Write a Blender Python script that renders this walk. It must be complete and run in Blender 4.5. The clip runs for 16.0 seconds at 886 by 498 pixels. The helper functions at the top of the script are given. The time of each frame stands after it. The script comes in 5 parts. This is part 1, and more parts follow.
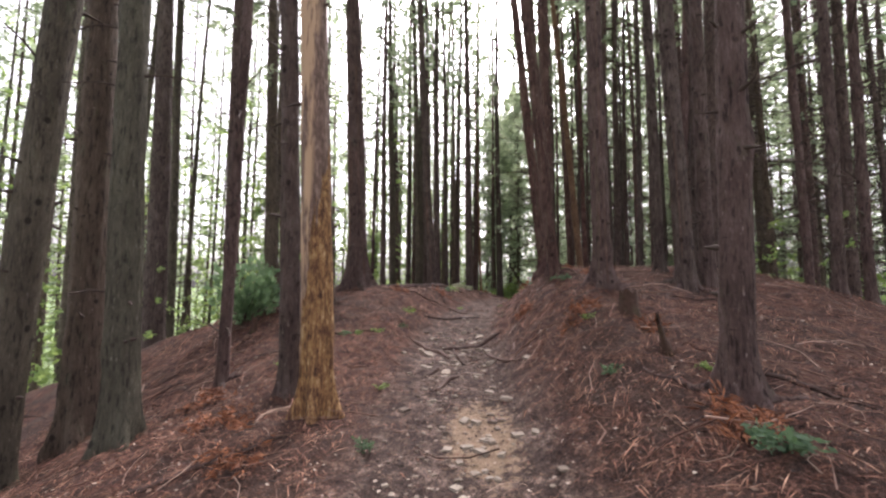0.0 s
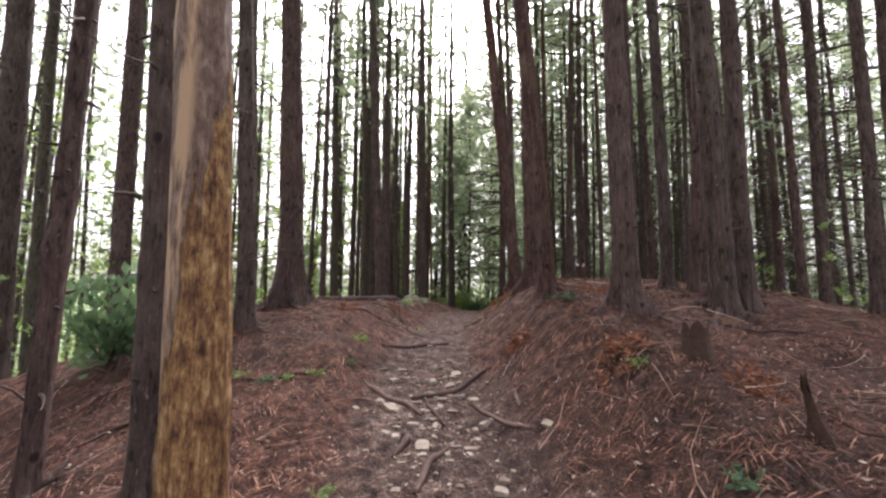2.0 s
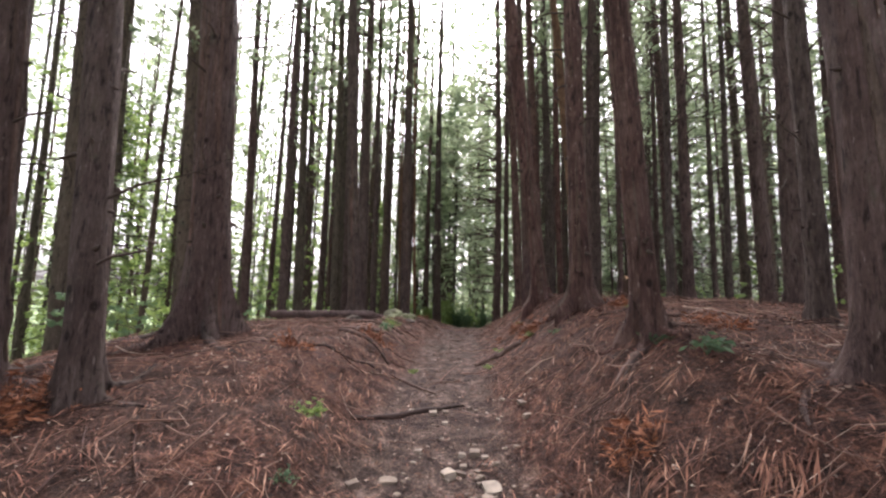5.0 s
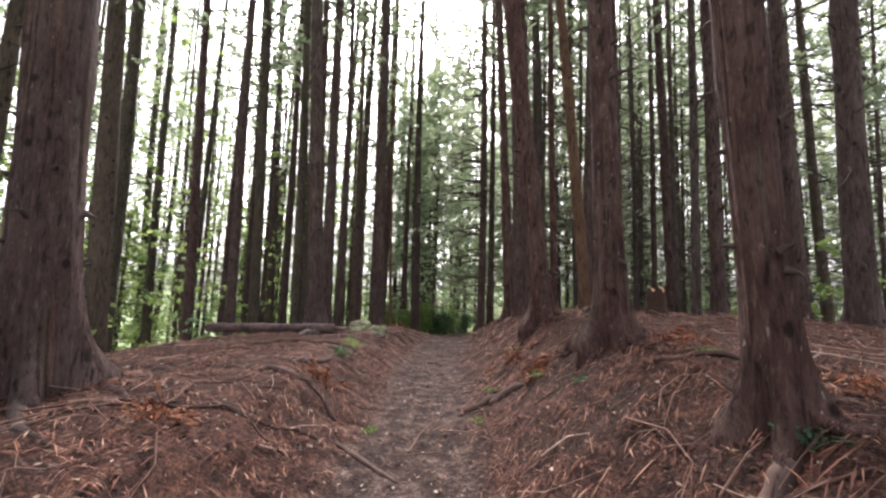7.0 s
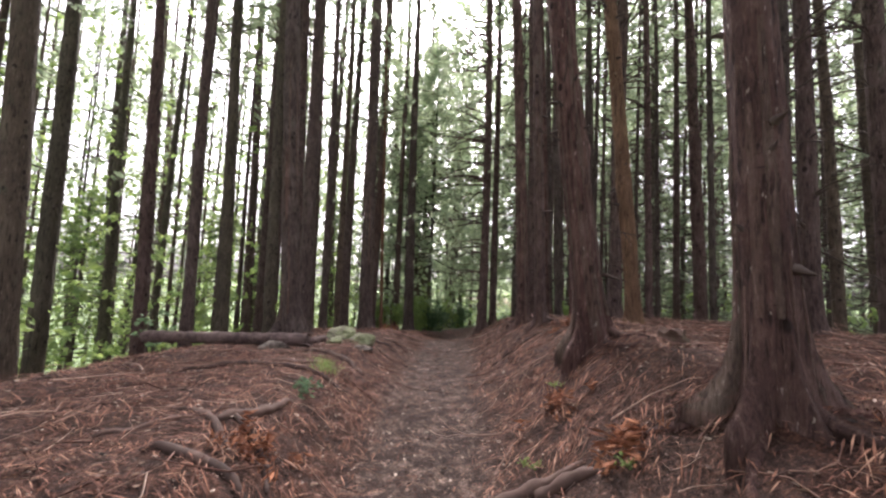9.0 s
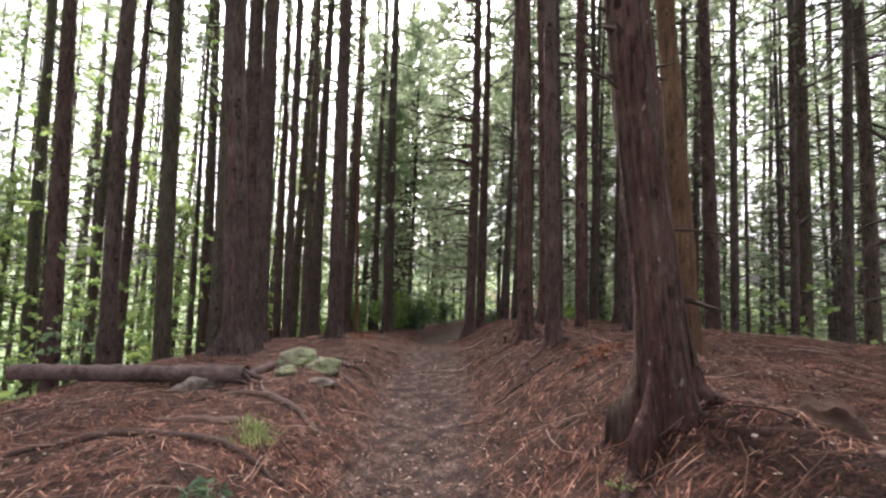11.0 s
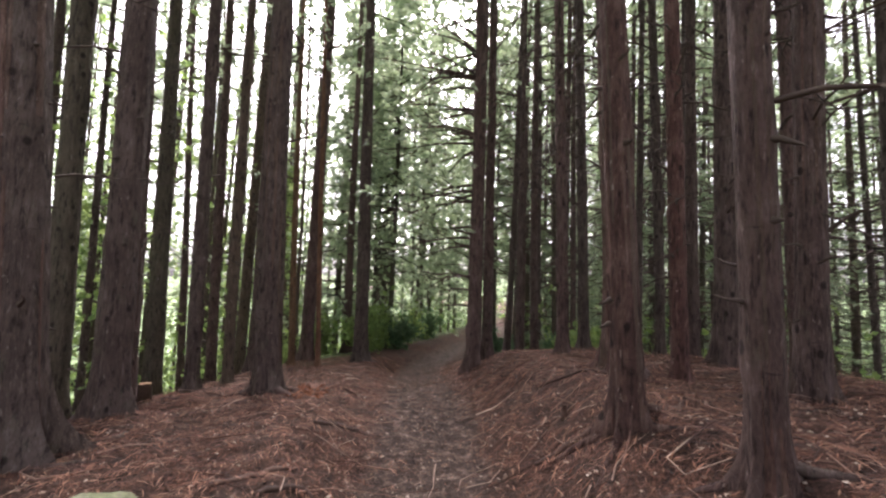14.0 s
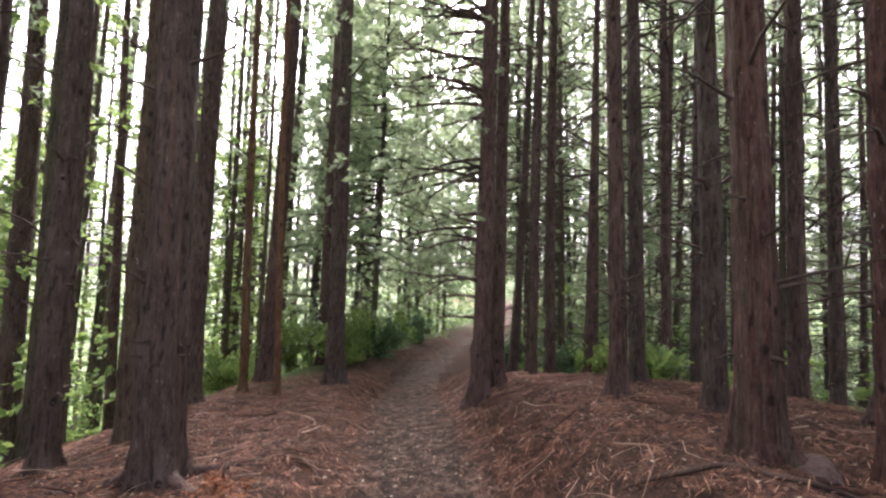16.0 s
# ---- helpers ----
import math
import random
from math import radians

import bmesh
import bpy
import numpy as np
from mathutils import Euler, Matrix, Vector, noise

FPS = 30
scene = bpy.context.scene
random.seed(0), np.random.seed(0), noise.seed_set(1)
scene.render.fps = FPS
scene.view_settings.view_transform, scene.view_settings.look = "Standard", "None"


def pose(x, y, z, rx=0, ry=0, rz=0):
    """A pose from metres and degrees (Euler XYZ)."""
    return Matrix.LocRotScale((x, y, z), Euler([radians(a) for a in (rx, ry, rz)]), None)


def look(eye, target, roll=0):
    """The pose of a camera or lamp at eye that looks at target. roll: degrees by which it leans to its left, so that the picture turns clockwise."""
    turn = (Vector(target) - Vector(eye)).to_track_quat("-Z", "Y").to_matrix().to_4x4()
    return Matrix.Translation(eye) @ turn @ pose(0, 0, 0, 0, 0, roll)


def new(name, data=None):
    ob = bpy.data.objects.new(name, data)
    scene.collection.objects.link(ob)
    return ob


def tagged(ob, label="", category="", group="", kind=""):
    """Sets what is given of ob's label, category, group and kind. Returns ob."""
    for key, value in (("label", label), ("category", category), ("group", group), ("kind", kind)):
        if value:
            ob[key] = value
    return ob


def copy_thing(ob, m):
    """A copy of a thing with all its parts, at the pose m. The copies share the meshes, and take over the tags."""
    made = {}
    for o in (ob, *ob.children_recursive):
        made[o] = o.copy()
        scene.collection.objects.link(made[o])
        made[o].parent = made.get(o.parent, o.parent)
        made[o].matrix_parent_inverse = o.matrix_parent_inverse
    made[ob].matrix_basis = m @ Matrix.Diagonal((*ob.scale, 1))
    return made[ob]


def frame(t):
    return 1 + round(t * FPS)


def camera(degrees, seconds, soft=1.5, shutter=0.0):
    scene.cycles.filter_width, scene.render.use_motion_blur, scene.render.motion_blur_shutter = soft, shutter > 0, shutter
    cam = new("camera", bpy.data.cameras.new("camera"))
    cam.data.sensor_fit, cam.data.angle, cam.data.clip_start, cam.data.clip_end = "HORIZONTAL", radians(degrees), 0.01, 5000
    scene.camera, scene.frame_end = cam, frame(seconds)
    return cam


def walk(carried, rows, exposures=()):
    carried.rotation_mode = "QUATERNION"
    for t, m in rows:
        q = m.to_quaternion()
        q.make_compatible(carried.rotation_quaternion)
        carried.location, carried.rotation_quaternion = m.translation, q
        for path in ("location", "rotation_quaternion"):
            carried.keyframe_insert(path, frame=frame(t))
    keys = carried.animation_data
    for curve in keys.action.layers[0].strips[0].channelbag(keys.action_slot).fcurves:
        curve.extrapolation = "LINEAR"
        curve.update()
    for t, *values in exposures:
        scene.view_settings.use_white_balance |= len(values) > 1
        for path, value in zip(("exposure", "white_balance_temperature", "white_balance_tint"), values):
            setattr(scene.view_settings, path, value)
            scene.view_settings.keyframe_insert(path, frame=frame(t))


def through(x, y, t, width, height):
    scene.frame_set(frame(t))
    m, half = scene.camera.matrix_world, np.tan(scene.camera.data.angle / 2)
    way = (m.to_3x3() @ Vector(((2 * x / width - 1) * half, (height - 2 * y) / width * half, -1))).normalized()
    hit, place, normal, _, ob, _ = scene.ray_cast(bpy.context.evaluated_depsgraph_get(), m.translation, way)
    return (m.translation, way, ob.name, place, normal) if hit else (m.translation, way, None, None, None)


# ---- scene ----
cam = camera(95.0, 16.0, soft=2.4)
METRES, EYE, TILT, LEAN, TURN = 13.6, 1.5, 0.0, 0.0, 0.0
ROWS = [
    (0.0, 0.0, 0.0, 0.0, -0.04, 5.02, -0.43),
    (0.5, -0.0128, 0.0329, 0.0004, -2.95, 5.0, -0.59),
    (1.0, -0.0217, 0.0645, 0.0037, -4.86, 5.27, -0.64),
    (1.5, -0.0253, 0.0922, 0.0075, -7.65, 5.28, -0.74),
    (2.0, -0.0215, 0.1233, 0.0131, -8.25, 5.86, -0.59),
    (2.5, -0.0247, 0.1543, 0.0163, -8.97, 6.33, -0.86),
    (3.0, -0.0214, 0.1876, 0.0186, -9.16, 6.57, -1.0),
    (3.5, -0.0259, 0.2206, 0.0208, -8.71, 6.79, -1.2),
    (4.0, -0.0277, 0.25, 0.0208, -9.22, 6.78, -1.37),
    (6.5, 0.0008, 0.3778, 0.0435, -14.33, 6.26, -1.37),
    (7.0, 0.0056, 0.4053, 0.0451, -14.26, 6.16, -1.65),
    (7.5, 0.0087, 0.4327, 0.0479, -14.5, 6.0, -1.71),
    (8.0, 0.0148, 0.4597, 0.0511, -14.44, 5.82, -2.04),
    (8.5, 0.0165, 0.4853, 0.0539, -14.93, 5.13, -2.22),
    (9.0, 0.0226, 0.5145, 0.0575, -15.25, 4.74, -2.23),
    (11.5, 0.0488, 0.6433, 0.0769, -18.77, 3.15, -1.93),
    (12.0, 0.0549, 0.6798, 0.0774, -19.51, 3.29, -1.91),
    (12.5, 0.0675, 0.7173, 0.0772, -19.96, 3.92, -1.62),
    (13.0, 0.0775, 0.7562, 0.0771, -20.38, 3.96, -1.57),
    (13.5, 0.0919, 0.7912, 0.0789, -20.36, 4.07, -1.59),
    (14.0, 0.099, 0.8265, 0.0782, -20.31, 4.33, -1.78),
    (14.5, 0.1077, 0.8587, 0.0831, -20.84, 4.2, -1.96),
    (15.0, 0.1148, 0.8942, 0.0824, -20.98, 4.34, -2.04),
    (15.5, 0.127, 0.9275, 0.0872, -21.61, 3.88, -1.99),
    (16.0, 0.137, 0.9671, 0.0866, -22.22, 3.74, -1.98),
]
walk(cam, [(t, pose(0, 0, EYE, TILT, LEAN, TURN) @ pose(METRES * x, METRES * y, METRES * z, 90 + pitch, roll, yaw)) for t, x, y, z, yaw, pitch, roll in ROWS],
     exposures=((0.0, 2.05, 6350, 22), (6.0, 2.25, 6300, 22), (12.0, 2.44, 6300, 22), (14.0, 2.57, 6300, 22), (16.0, 2.92, 6300, 22)))

# ---- world, sun, exposure ----
world = bpy.data.worlds.new("overcast_sky")
scene.world = world
world.use_nodes = True
wn = world.node_tree
wn.nodes.clear()
sky = wn.nodes.new("ShaderNodeTexSky")
sky.sky_type, sky.sun_disc = "NISHITA", False
sky.sun_elevation, sky.sun_rotation = radians(48), radians(10)
sky.air_density, sky.dust_density, sky.ozone_density = 1.0, 6.0, 1.0
hsv = wn.nodes.new("ShaderNodeHueSaturation")
hsv.inputs["Saturation"].default_value = 0.18
wbg = wn.nodes.new("ShaderNodeBackground")
wbg.inputs["Strength"].default_value = 0.15
wout = wn.nodes.new("ShaderNodeOutputWorld")
wn.links.new(sky.outputs[0], hsv.inputs["Color"])
wn.links.new(hsv.outputs[0], wbg.inputs["Color"])
wn.links.new(wbg.outputs[0], wout.inputs["Surface"])

sun = new("sun", bpy.data.lights.new("sun", "SUN"))
sun.data.energy, sun.data.angle, sun.data.color = 3.2, radians(25), (1.0, 0.96, 0.9)
sun.matrix_world = look((6, 30, 36), (0, 0, 0))


# ---- materials ----


def material(name, rough=0.85):
    m = bpy.data.materials.new(name)
    m.use_nodes = True
    nt = m.node_tree
    b = nt.nodes["Principled BSDF"]
    b.inputs["Roughness"].default_value = rough
    b.inputs["Specular IOR Level"].default_value = 0.25
    return m, nt, b


def node(nt, kind, **inputs):
    n = nt.nodes.new(kind)
    for k, v in inputs.items():
        n.inputs[k].default_value = v
    return n


def coords(nt, scale=(1, 1, 1), source="Object"):
    tc = nt.nodes.new("ShaderNodeTexCoord")
    mp = node(nt, "ShaderNodeMapping", Scale=scale)
    nt.links.new(tc.outputs[source], mp.inputs["Vector"])
    return mp.outputs["Vector"]


def grain(nt, vec, scale, detail=5.0, rough=0.6):
    n = node(nt, "ShaderNodeTexNoise", Scale=scale, Detail=detail, Roughness=rough)
    nt.links.new(vec, n.inputs["Vector"])
    return n.outputs["Fac"]


def ramp(nt, fac, *stops):
    r = nt.nodes.new("ShaderNodeValToRGB")
    e = r.color_ramp.elements
    while len(e) < len(stops):
        e.new(0.5)
    for el, (p, c) in zip(e, stops):
        el.position, el.color = p, (*c, 1)
    nt.links.new(fac, r.inputs["Fac"])
    return r.outputs["Color"]


def mix(nt, fac, a, b, mode="MIX"):
    n = nt.nodes.new("ShaderNodeMix")
    n.data_type, n.blend_type = "RGBA", mode
    for socket, v in ((n.inputs[0], fac), (n.inputs[6], a), (n.inputs[7], b)):
        if isinstance(v, (int, float)):
            socket.default_value = v
        elif isinstance(v, tuple):
            socket.default_value = (*v, 1)
        else:
            nt.links.new(v, socket)
    return n.outputs[2]


def bump(nt, bsdf, height, strength=0.5, distance=0.02):
    n = node(nt, "ShaderNodeBump", Strength=strength, Distance=distance)
    nt.links.new(height, n.inputs["Height"])
    nt.links.new(n.outputs["Normal"], bsdf.inputs["Normal"])


def object_random(nt):
    return nt.nodes.new("ShaderNodeObjectInfo").outputs["Random"]


def island_random(nt):
    return nt.nodes.new("ShaderNodeNewGeometry").outputs["Random Per Island"]


BLACK, WHITE = (0, 0, 0), (1, 1, 1)


def bark_material(name, dark, mid, pale, moss=0.35, flecks=0.5):
    m, nt, b = material(name, 0.9)
    fissure = grain(nt, coords(nt, (17, 17, 3.4)), 1.9, 7, 0.68)
    blotch = grain(nt, coords(nt, (2.2, 2.2, 1.1)), 1.8, 6, 0.65)
    fibre = grain(nt, coords(nt, (70, 70, 5)), 1.4, 4, 0.6)
    fine = grain(nt, coords(nt, (48, 48, 22)), 1.6, 5, 0.65)
    scar = grain(nt, coords(nt, (5, 5, 26)), 1.3, 4, 0.55)
    c = ramp(nt, blotch, (0.3, mix_tone(mid, dark, 0.4)), (0.5, mid), (0.72, mix_tone(mid, pale, 0.5)))
    c = mix(nt, ramp(nt, fissure, (0.36, (0.85, 0.85, 0.85)), (0.47, BLACK)), c, dark)
    c = mix(nt, ramp(nt, fissure, (0.56, BLACK), (0.7, (0.65, 0.65, 0.65))), c, pale)
    c = mix(nt, 0.55, c, ramp(nt, fibre, (0.3, (0.62, 0.62, 0.62)), (0.7, (1.25, 1.25, 1.25))), "MULTIPLY")
    c = mix(nt, 0.55, c, ramp(nt, fine, (0.3, (0.62, 0.62, 0.62)), (0.7, (1.25, 1.25, 1.25))), "MULTIPLY")
    c = mix(nt, ramp(nt, scar, (0.68, BLACK), (0.74, (0.6, 0.6, 0.6))), c, dark)
    spots = nt.nodes.new("ShaderNodeTexVoronoi")
    spots.inputs["Scale"].default_value = 3.2
    nt.links.new(coords(nt, (1.7, 1.7, 1.25)), spots.inputs["Vector"])
    c = mix(nt, ramp(nt, spots.outputs["Distance"], (0.1, (0.9, 0.9, 0.9)), (0.17, BLACK)), c, dark)
    fleck = grain(nt, coords(nt, (26, 26, 8)), 1.5, 3, 0.5)
    c = mix(nt, ramp(nt, fleck, (0.68, BLACK), (0.73, (flecks, flecks, flecks))), c, mix_tone(pale, (0.42, 0.39, 0.35), 0.5))
    tint = mix(nt, object_random(nt), (1.12, 0.96, 0.93), (0.86, 0.92, 0.86))
    c = mix(nt, 1.0, c, tint, "MULTIPLY")
    lichen = grain(nt, coords(nt, (2.5, 2.5, 1.0)), 3.0, 7, 0.7)
    mask = ramp(nt, lichen, (0.58, BLACK), (0.7, (moss, moss, moss)))
    c = mix(nt, mask, c, (0.12, 0.13, 0.085))
    nt.links.new(c, b.inputs["Base Color"])
    bump(nt, b, mix(nt, 0.4, fissure, mix(nt, 0.5, fine, fibre)), 1.0, 0.06)
    return m


def mix_tone(a, b, t):
    return tuple(p + (q - p) * t for p, q in zip(a, b))


BARK = bark_material("conifer_bark", (0.016, 0.01, 0.009), (0.095, 0.068, 0.062), (0.22, 0.178, 0.165))
BARK_RED = bark_material("shaggy_red_bark", (0.014, 0.008, 0.007), (0.092, 0.053, 0.046), (0.26, 0.185, 0.16), 0.05, 0.9)
# algae tint, plus the green light on these trunks put into the colour
BARK_OLIVE = bark_material("algae_green_lit_bark", (0.018, 0.014, 0.011), (0.098, 0.083, 0.064), (0.2, 0.178, 0.135), 0.45)
STRIP = bark_material("loose_bark", (0.05, 0.032, 0.026), (0.12, 0.08, 0.066), (0.27, 0.2, 0.17), 0.0, 0.8)
BARK_TAN = bark_material("tan_bark", (0.045, 0.026, 0.016), (0.15, 0.09, 0.056), (0.32, 0.21, 0.13), 0.15)


def peeled_material():
    m, nt, b = material("peeled_trunk", 0.75)
    streak = mix(nt, 0.62, grain(nt, coords(nt, (18, 18, 1.6)), 2.4, 9, 0.75), grain(nt, coords(nt, (10, 10, 4.5)), 2.2, 8, 0.72))
    wood = ramp(nt, streak, (0.4, (0.035, 0.016, 0.01)), (0.47, (0.13, 0.062, 0.028)), (0.54, (0.26, 0.15, 0.06)), (0.63, (0.44, 0.31, 0.17)))
    bark = ramp(nt, streak, (0.36, (0.04, 0.025, 0.02)), (0.5, (0.14, 0.09, 0.068)), (0.64, (0.28, 0.2, 0.16)))
    tc = nt.nodes.new("ShaderNodeTexCoord")
    sep = nt.nodes.new("ShaderNodeSeparateXYZ")
    nt.links.new(tc.outputs["Object"], sep.inputs[0])
    side = nt.nodes.new("ShaderNodeMapRange")
    side.inputs["From Min"].default_value, side.inputs["From Max"].default_value = -0.16, 0.16
    side.inputs["To Min"].default_value, side.inputs["To Max"].default_value = 1.1, -1.5
    nt.links.new(sep.outputs["X"], side.inputs["Value"])
    patch = grain(nt, coords(nt, (7.0, 7.0, 1.3)), 1.6, 6, 0.7)
    high = nt.nodes.new("ShaderNodeMath")
    high.operation = "MULTIPLY_ADD"
    high.inputs[1].default_value = 0.85
    nt.links.new(sep.outputs["Z"], high.inputs[0])
    nt.links.new(side.outputs[0], high.inputs[2])
    add = nt.nodes.new("ShaderNodeMath")
    add.operation = "MULTIPLY_ADD"
    add.inputs[1].default_value = 2.4
    nt.links.new(patch, add.inputs[0])
    nt.links.new(high.outputs[0], add.inputs[2])
    level = nt.nodes.new("ShaderNodeMapRange")
    level.inputs["From Min"].default_value, level.inputs["From Max"].default_value = 2.8, 2.9
    nt.links.new(add.outputs[0], level.inputs["Value"])
    mask = level.outputs[0]
    edge = grain(nt, coords(nt, (5.0, 5.0, 0.7)), 1.2, 5, 0.7)
    pale = nt.nodes.new("ShaderNodeMapRange")
    pale.inputs["From Min"].default_value, pale.inputs["From Max"].default_value = -0.06, -0.11
    nt.links.new(sep.outputs["X"], pale.inputs["Value"])
    worn = mix(nt, 1.0, pale.outputs[0], ramp(nt, edge, (0.46, BLACK), (0.54, WHITE)), "MULTIPLY")
    wood = mix(nt, ramp(nt, patch, (0.36, (0.7, 0.7, 0.7)), (0.46, BLACK)), wood, (0.07, 0.032, 0.016))
    bark = mix(nt, worn, bark, (0.4, 0.27, 0.17))
    c = mix(nt, mask, wood, bark)
    nt.links.new(c, b.inputs["Base Color"])
    bump(nt, b, mix(nt, 0.5, mask, streak), 0.8, 0.03)
    return m


PEELED = peeled_material()


def leaf_material(name, dark, pale, through):
    m = bpy.data.materials.new(name)
    m.use_nodes = True
    nt = m.node_tree
    b = nt.nodes["Principled BSDF"]
    b.inputs["Roughness"].default_value = 0.55
    b.inputs["Specular IOR Level"].default_value = 0.3
    r = island_random(nt)
    c = mix(nt, r, dark, pale)
    clump = grain(nt, coords(nt), 0.9, 2)
    c = mix(nt, ramp(nt, clump, (0.35, (0.45, 0.45, 0.45)), (0.65, BLACK)), c, dark)
    nt.links.new(c, b.inputs["Base Color"])
    tr = nt.nodes.new("ShaderNodeBsdfTranslucent")
    nt.links.new(mix(nt, r, pale, through), tr.inputs["Color"])
    sh = node(nt, "ShaderNodeMixShader", Fac=0.5)
    nt.links.new(b.outputs[0], sh.inputs[1])
    nt.links.new(tr.outputs[0], sh.inputs[2])
    nt.links.new(sh.outputs[0], nt.nodes["Material Output"].inputs["Surface"])
    return m


NEEDLES = leaf_material("conifer_foliage", (0.11, 0.15, 0.095), (0.24, 0.3, 0.19), (0.45, 0.54, 0.31))
FRESH = leaf_material("fresh_foliage", (0.08, 0.14, 0.05), (0.2, 0.3, 0.1), (0.42, 0.54, 0.16))
PALE = leaf_material("pale_spray_foliage", (0.16, 0.22, 0.13), (0.33, 0.42, 0.26), (0.68, 0.78, 0.48))
DARK_LEAF = leaf_material("glossy_shrub_leaf", (0.04, 0.085, 0.045), (0.12, 0.19, 0.11), (0.16, 0.26, 0.11))

LAUREL = leaf_material("broad_laurel_leaf", (0.07, 0.13, 0.065), (0.2, 0.3, 0.17), (0.22, 0.34, 0.14))


def varied_material(name, stops, rough=0.85, rand=island_random, scale=14.0):
    m, nt, b = material(name, rough)
    r = rand(nt)
    c = ramp(nt, r, *stops)
    g = grain(nt, coords(nt), scale, 5)
    c = mix(nt, 0.7, c, ramp(nt, g, (0.3, (0.45, 0.45, 0.45)), (0.7, (1.2, 1.2, 1.2))), "MULTIPLY")
    nt.links.new(c, b.inputs["Base Color"])
    bump(nt, b, g, 0.4, 0.01)
    return m


TWIG = varied_material("dry_twigs", [(0.0, (0.05, 0.026, 0.02)), (0.45, (0.14, 0.074, 0.054)), (0.8, (0.26, 0.16, 0.12)), (1.0, (0.5, 0.37, 0.29))])
FROND = varied_material("dead_fronds", [(0.0, (0.035, 0.016, 0.012)), (0.45, (0.13, 0.057, 0.038)), (0.8, (0.27, 0.125, 0.08)), (1.0, (0.46, 0.27, 0.18))])
RUST = varied_material("rust_fronds", [(0.0, (0.13, 0.05, 0.028)), (1.0, (0.36, 0.15, 0.075))])
STONE = varied_material("pale_stone", [(0.0, (0.12, 0.09, 0.07)), (0.6, (0.22, 0.175, 0.135)), (1.0, (0.31, 0.265, 0.21))], 0.8)
WOODROOT = varied_material("worn_root", [(0.0, (0.04, 0.025, 0.02)), (1.0, (0.12, 0.076, 0.06))], 0.8, object_random, 9.0)
CRUMB = varied_material("floor_crumb", [(0.0, (0.015, 0.01, 0.008)), (0.5, (0.08, 0.045, 0.033)), (0.85, (0.24, 0.16, 0.115)), (1.0, (0.5, 0.42, 0.34))])
LIMB = varied_material("dead_limb", [(0.0, (0.03, 0.022, 0.018)), (1.0, (0.11, 0.08, 0.065))])


def mossy_material(name, base, moss, low=0.42):
    m, nt, b = material(name, 0.9)
    g = grain(nt, coords(nt), 5.0, 8, 0.7)
    f = grain(nt, coords(nt), 28.0, 5)
    c = mix(nt, ramp(nt, g, (low, BLACK), (low + 0.16, WHITE)), base, moss)
    c = mix(nt, 0.7, c, ramp(nt, f, (0.3, (0.5, 0.5, 0.5)), (0.7, (1.2, 1.2, 1.2))), "MULTIPLY")
    nt.links.new(c, b.inputs["Base Color"])
    bump(nt, b, f, 0.6, 0.015)
    return m


MOSSROCK = mossy_material("mossy_rock", (0.19, 0.17, 0.13), (0.2, 0.22, 0.12), 0.38)
GREYROCK = mossy_material("grey_rock", (0.17, 0.14, 0.115), (0.06, 0.048, 0.04), 0.45)
LOGWOOD = mossy_material("weathered_log", (0.13, 0.09, 0.08), (0.06, 0.04, 0.035), 0.46)
STUMPWOOD = mossy_material("rotting_stump", (0.06, 0.034, 0.024), (0.06, 0.05, 0.026), 0.5)
CUTWOOD = mossy_material("fresh_cut_wood", (0.32, 0.2, 0.11), (0.2, 0.11, 0.065), 0.5)


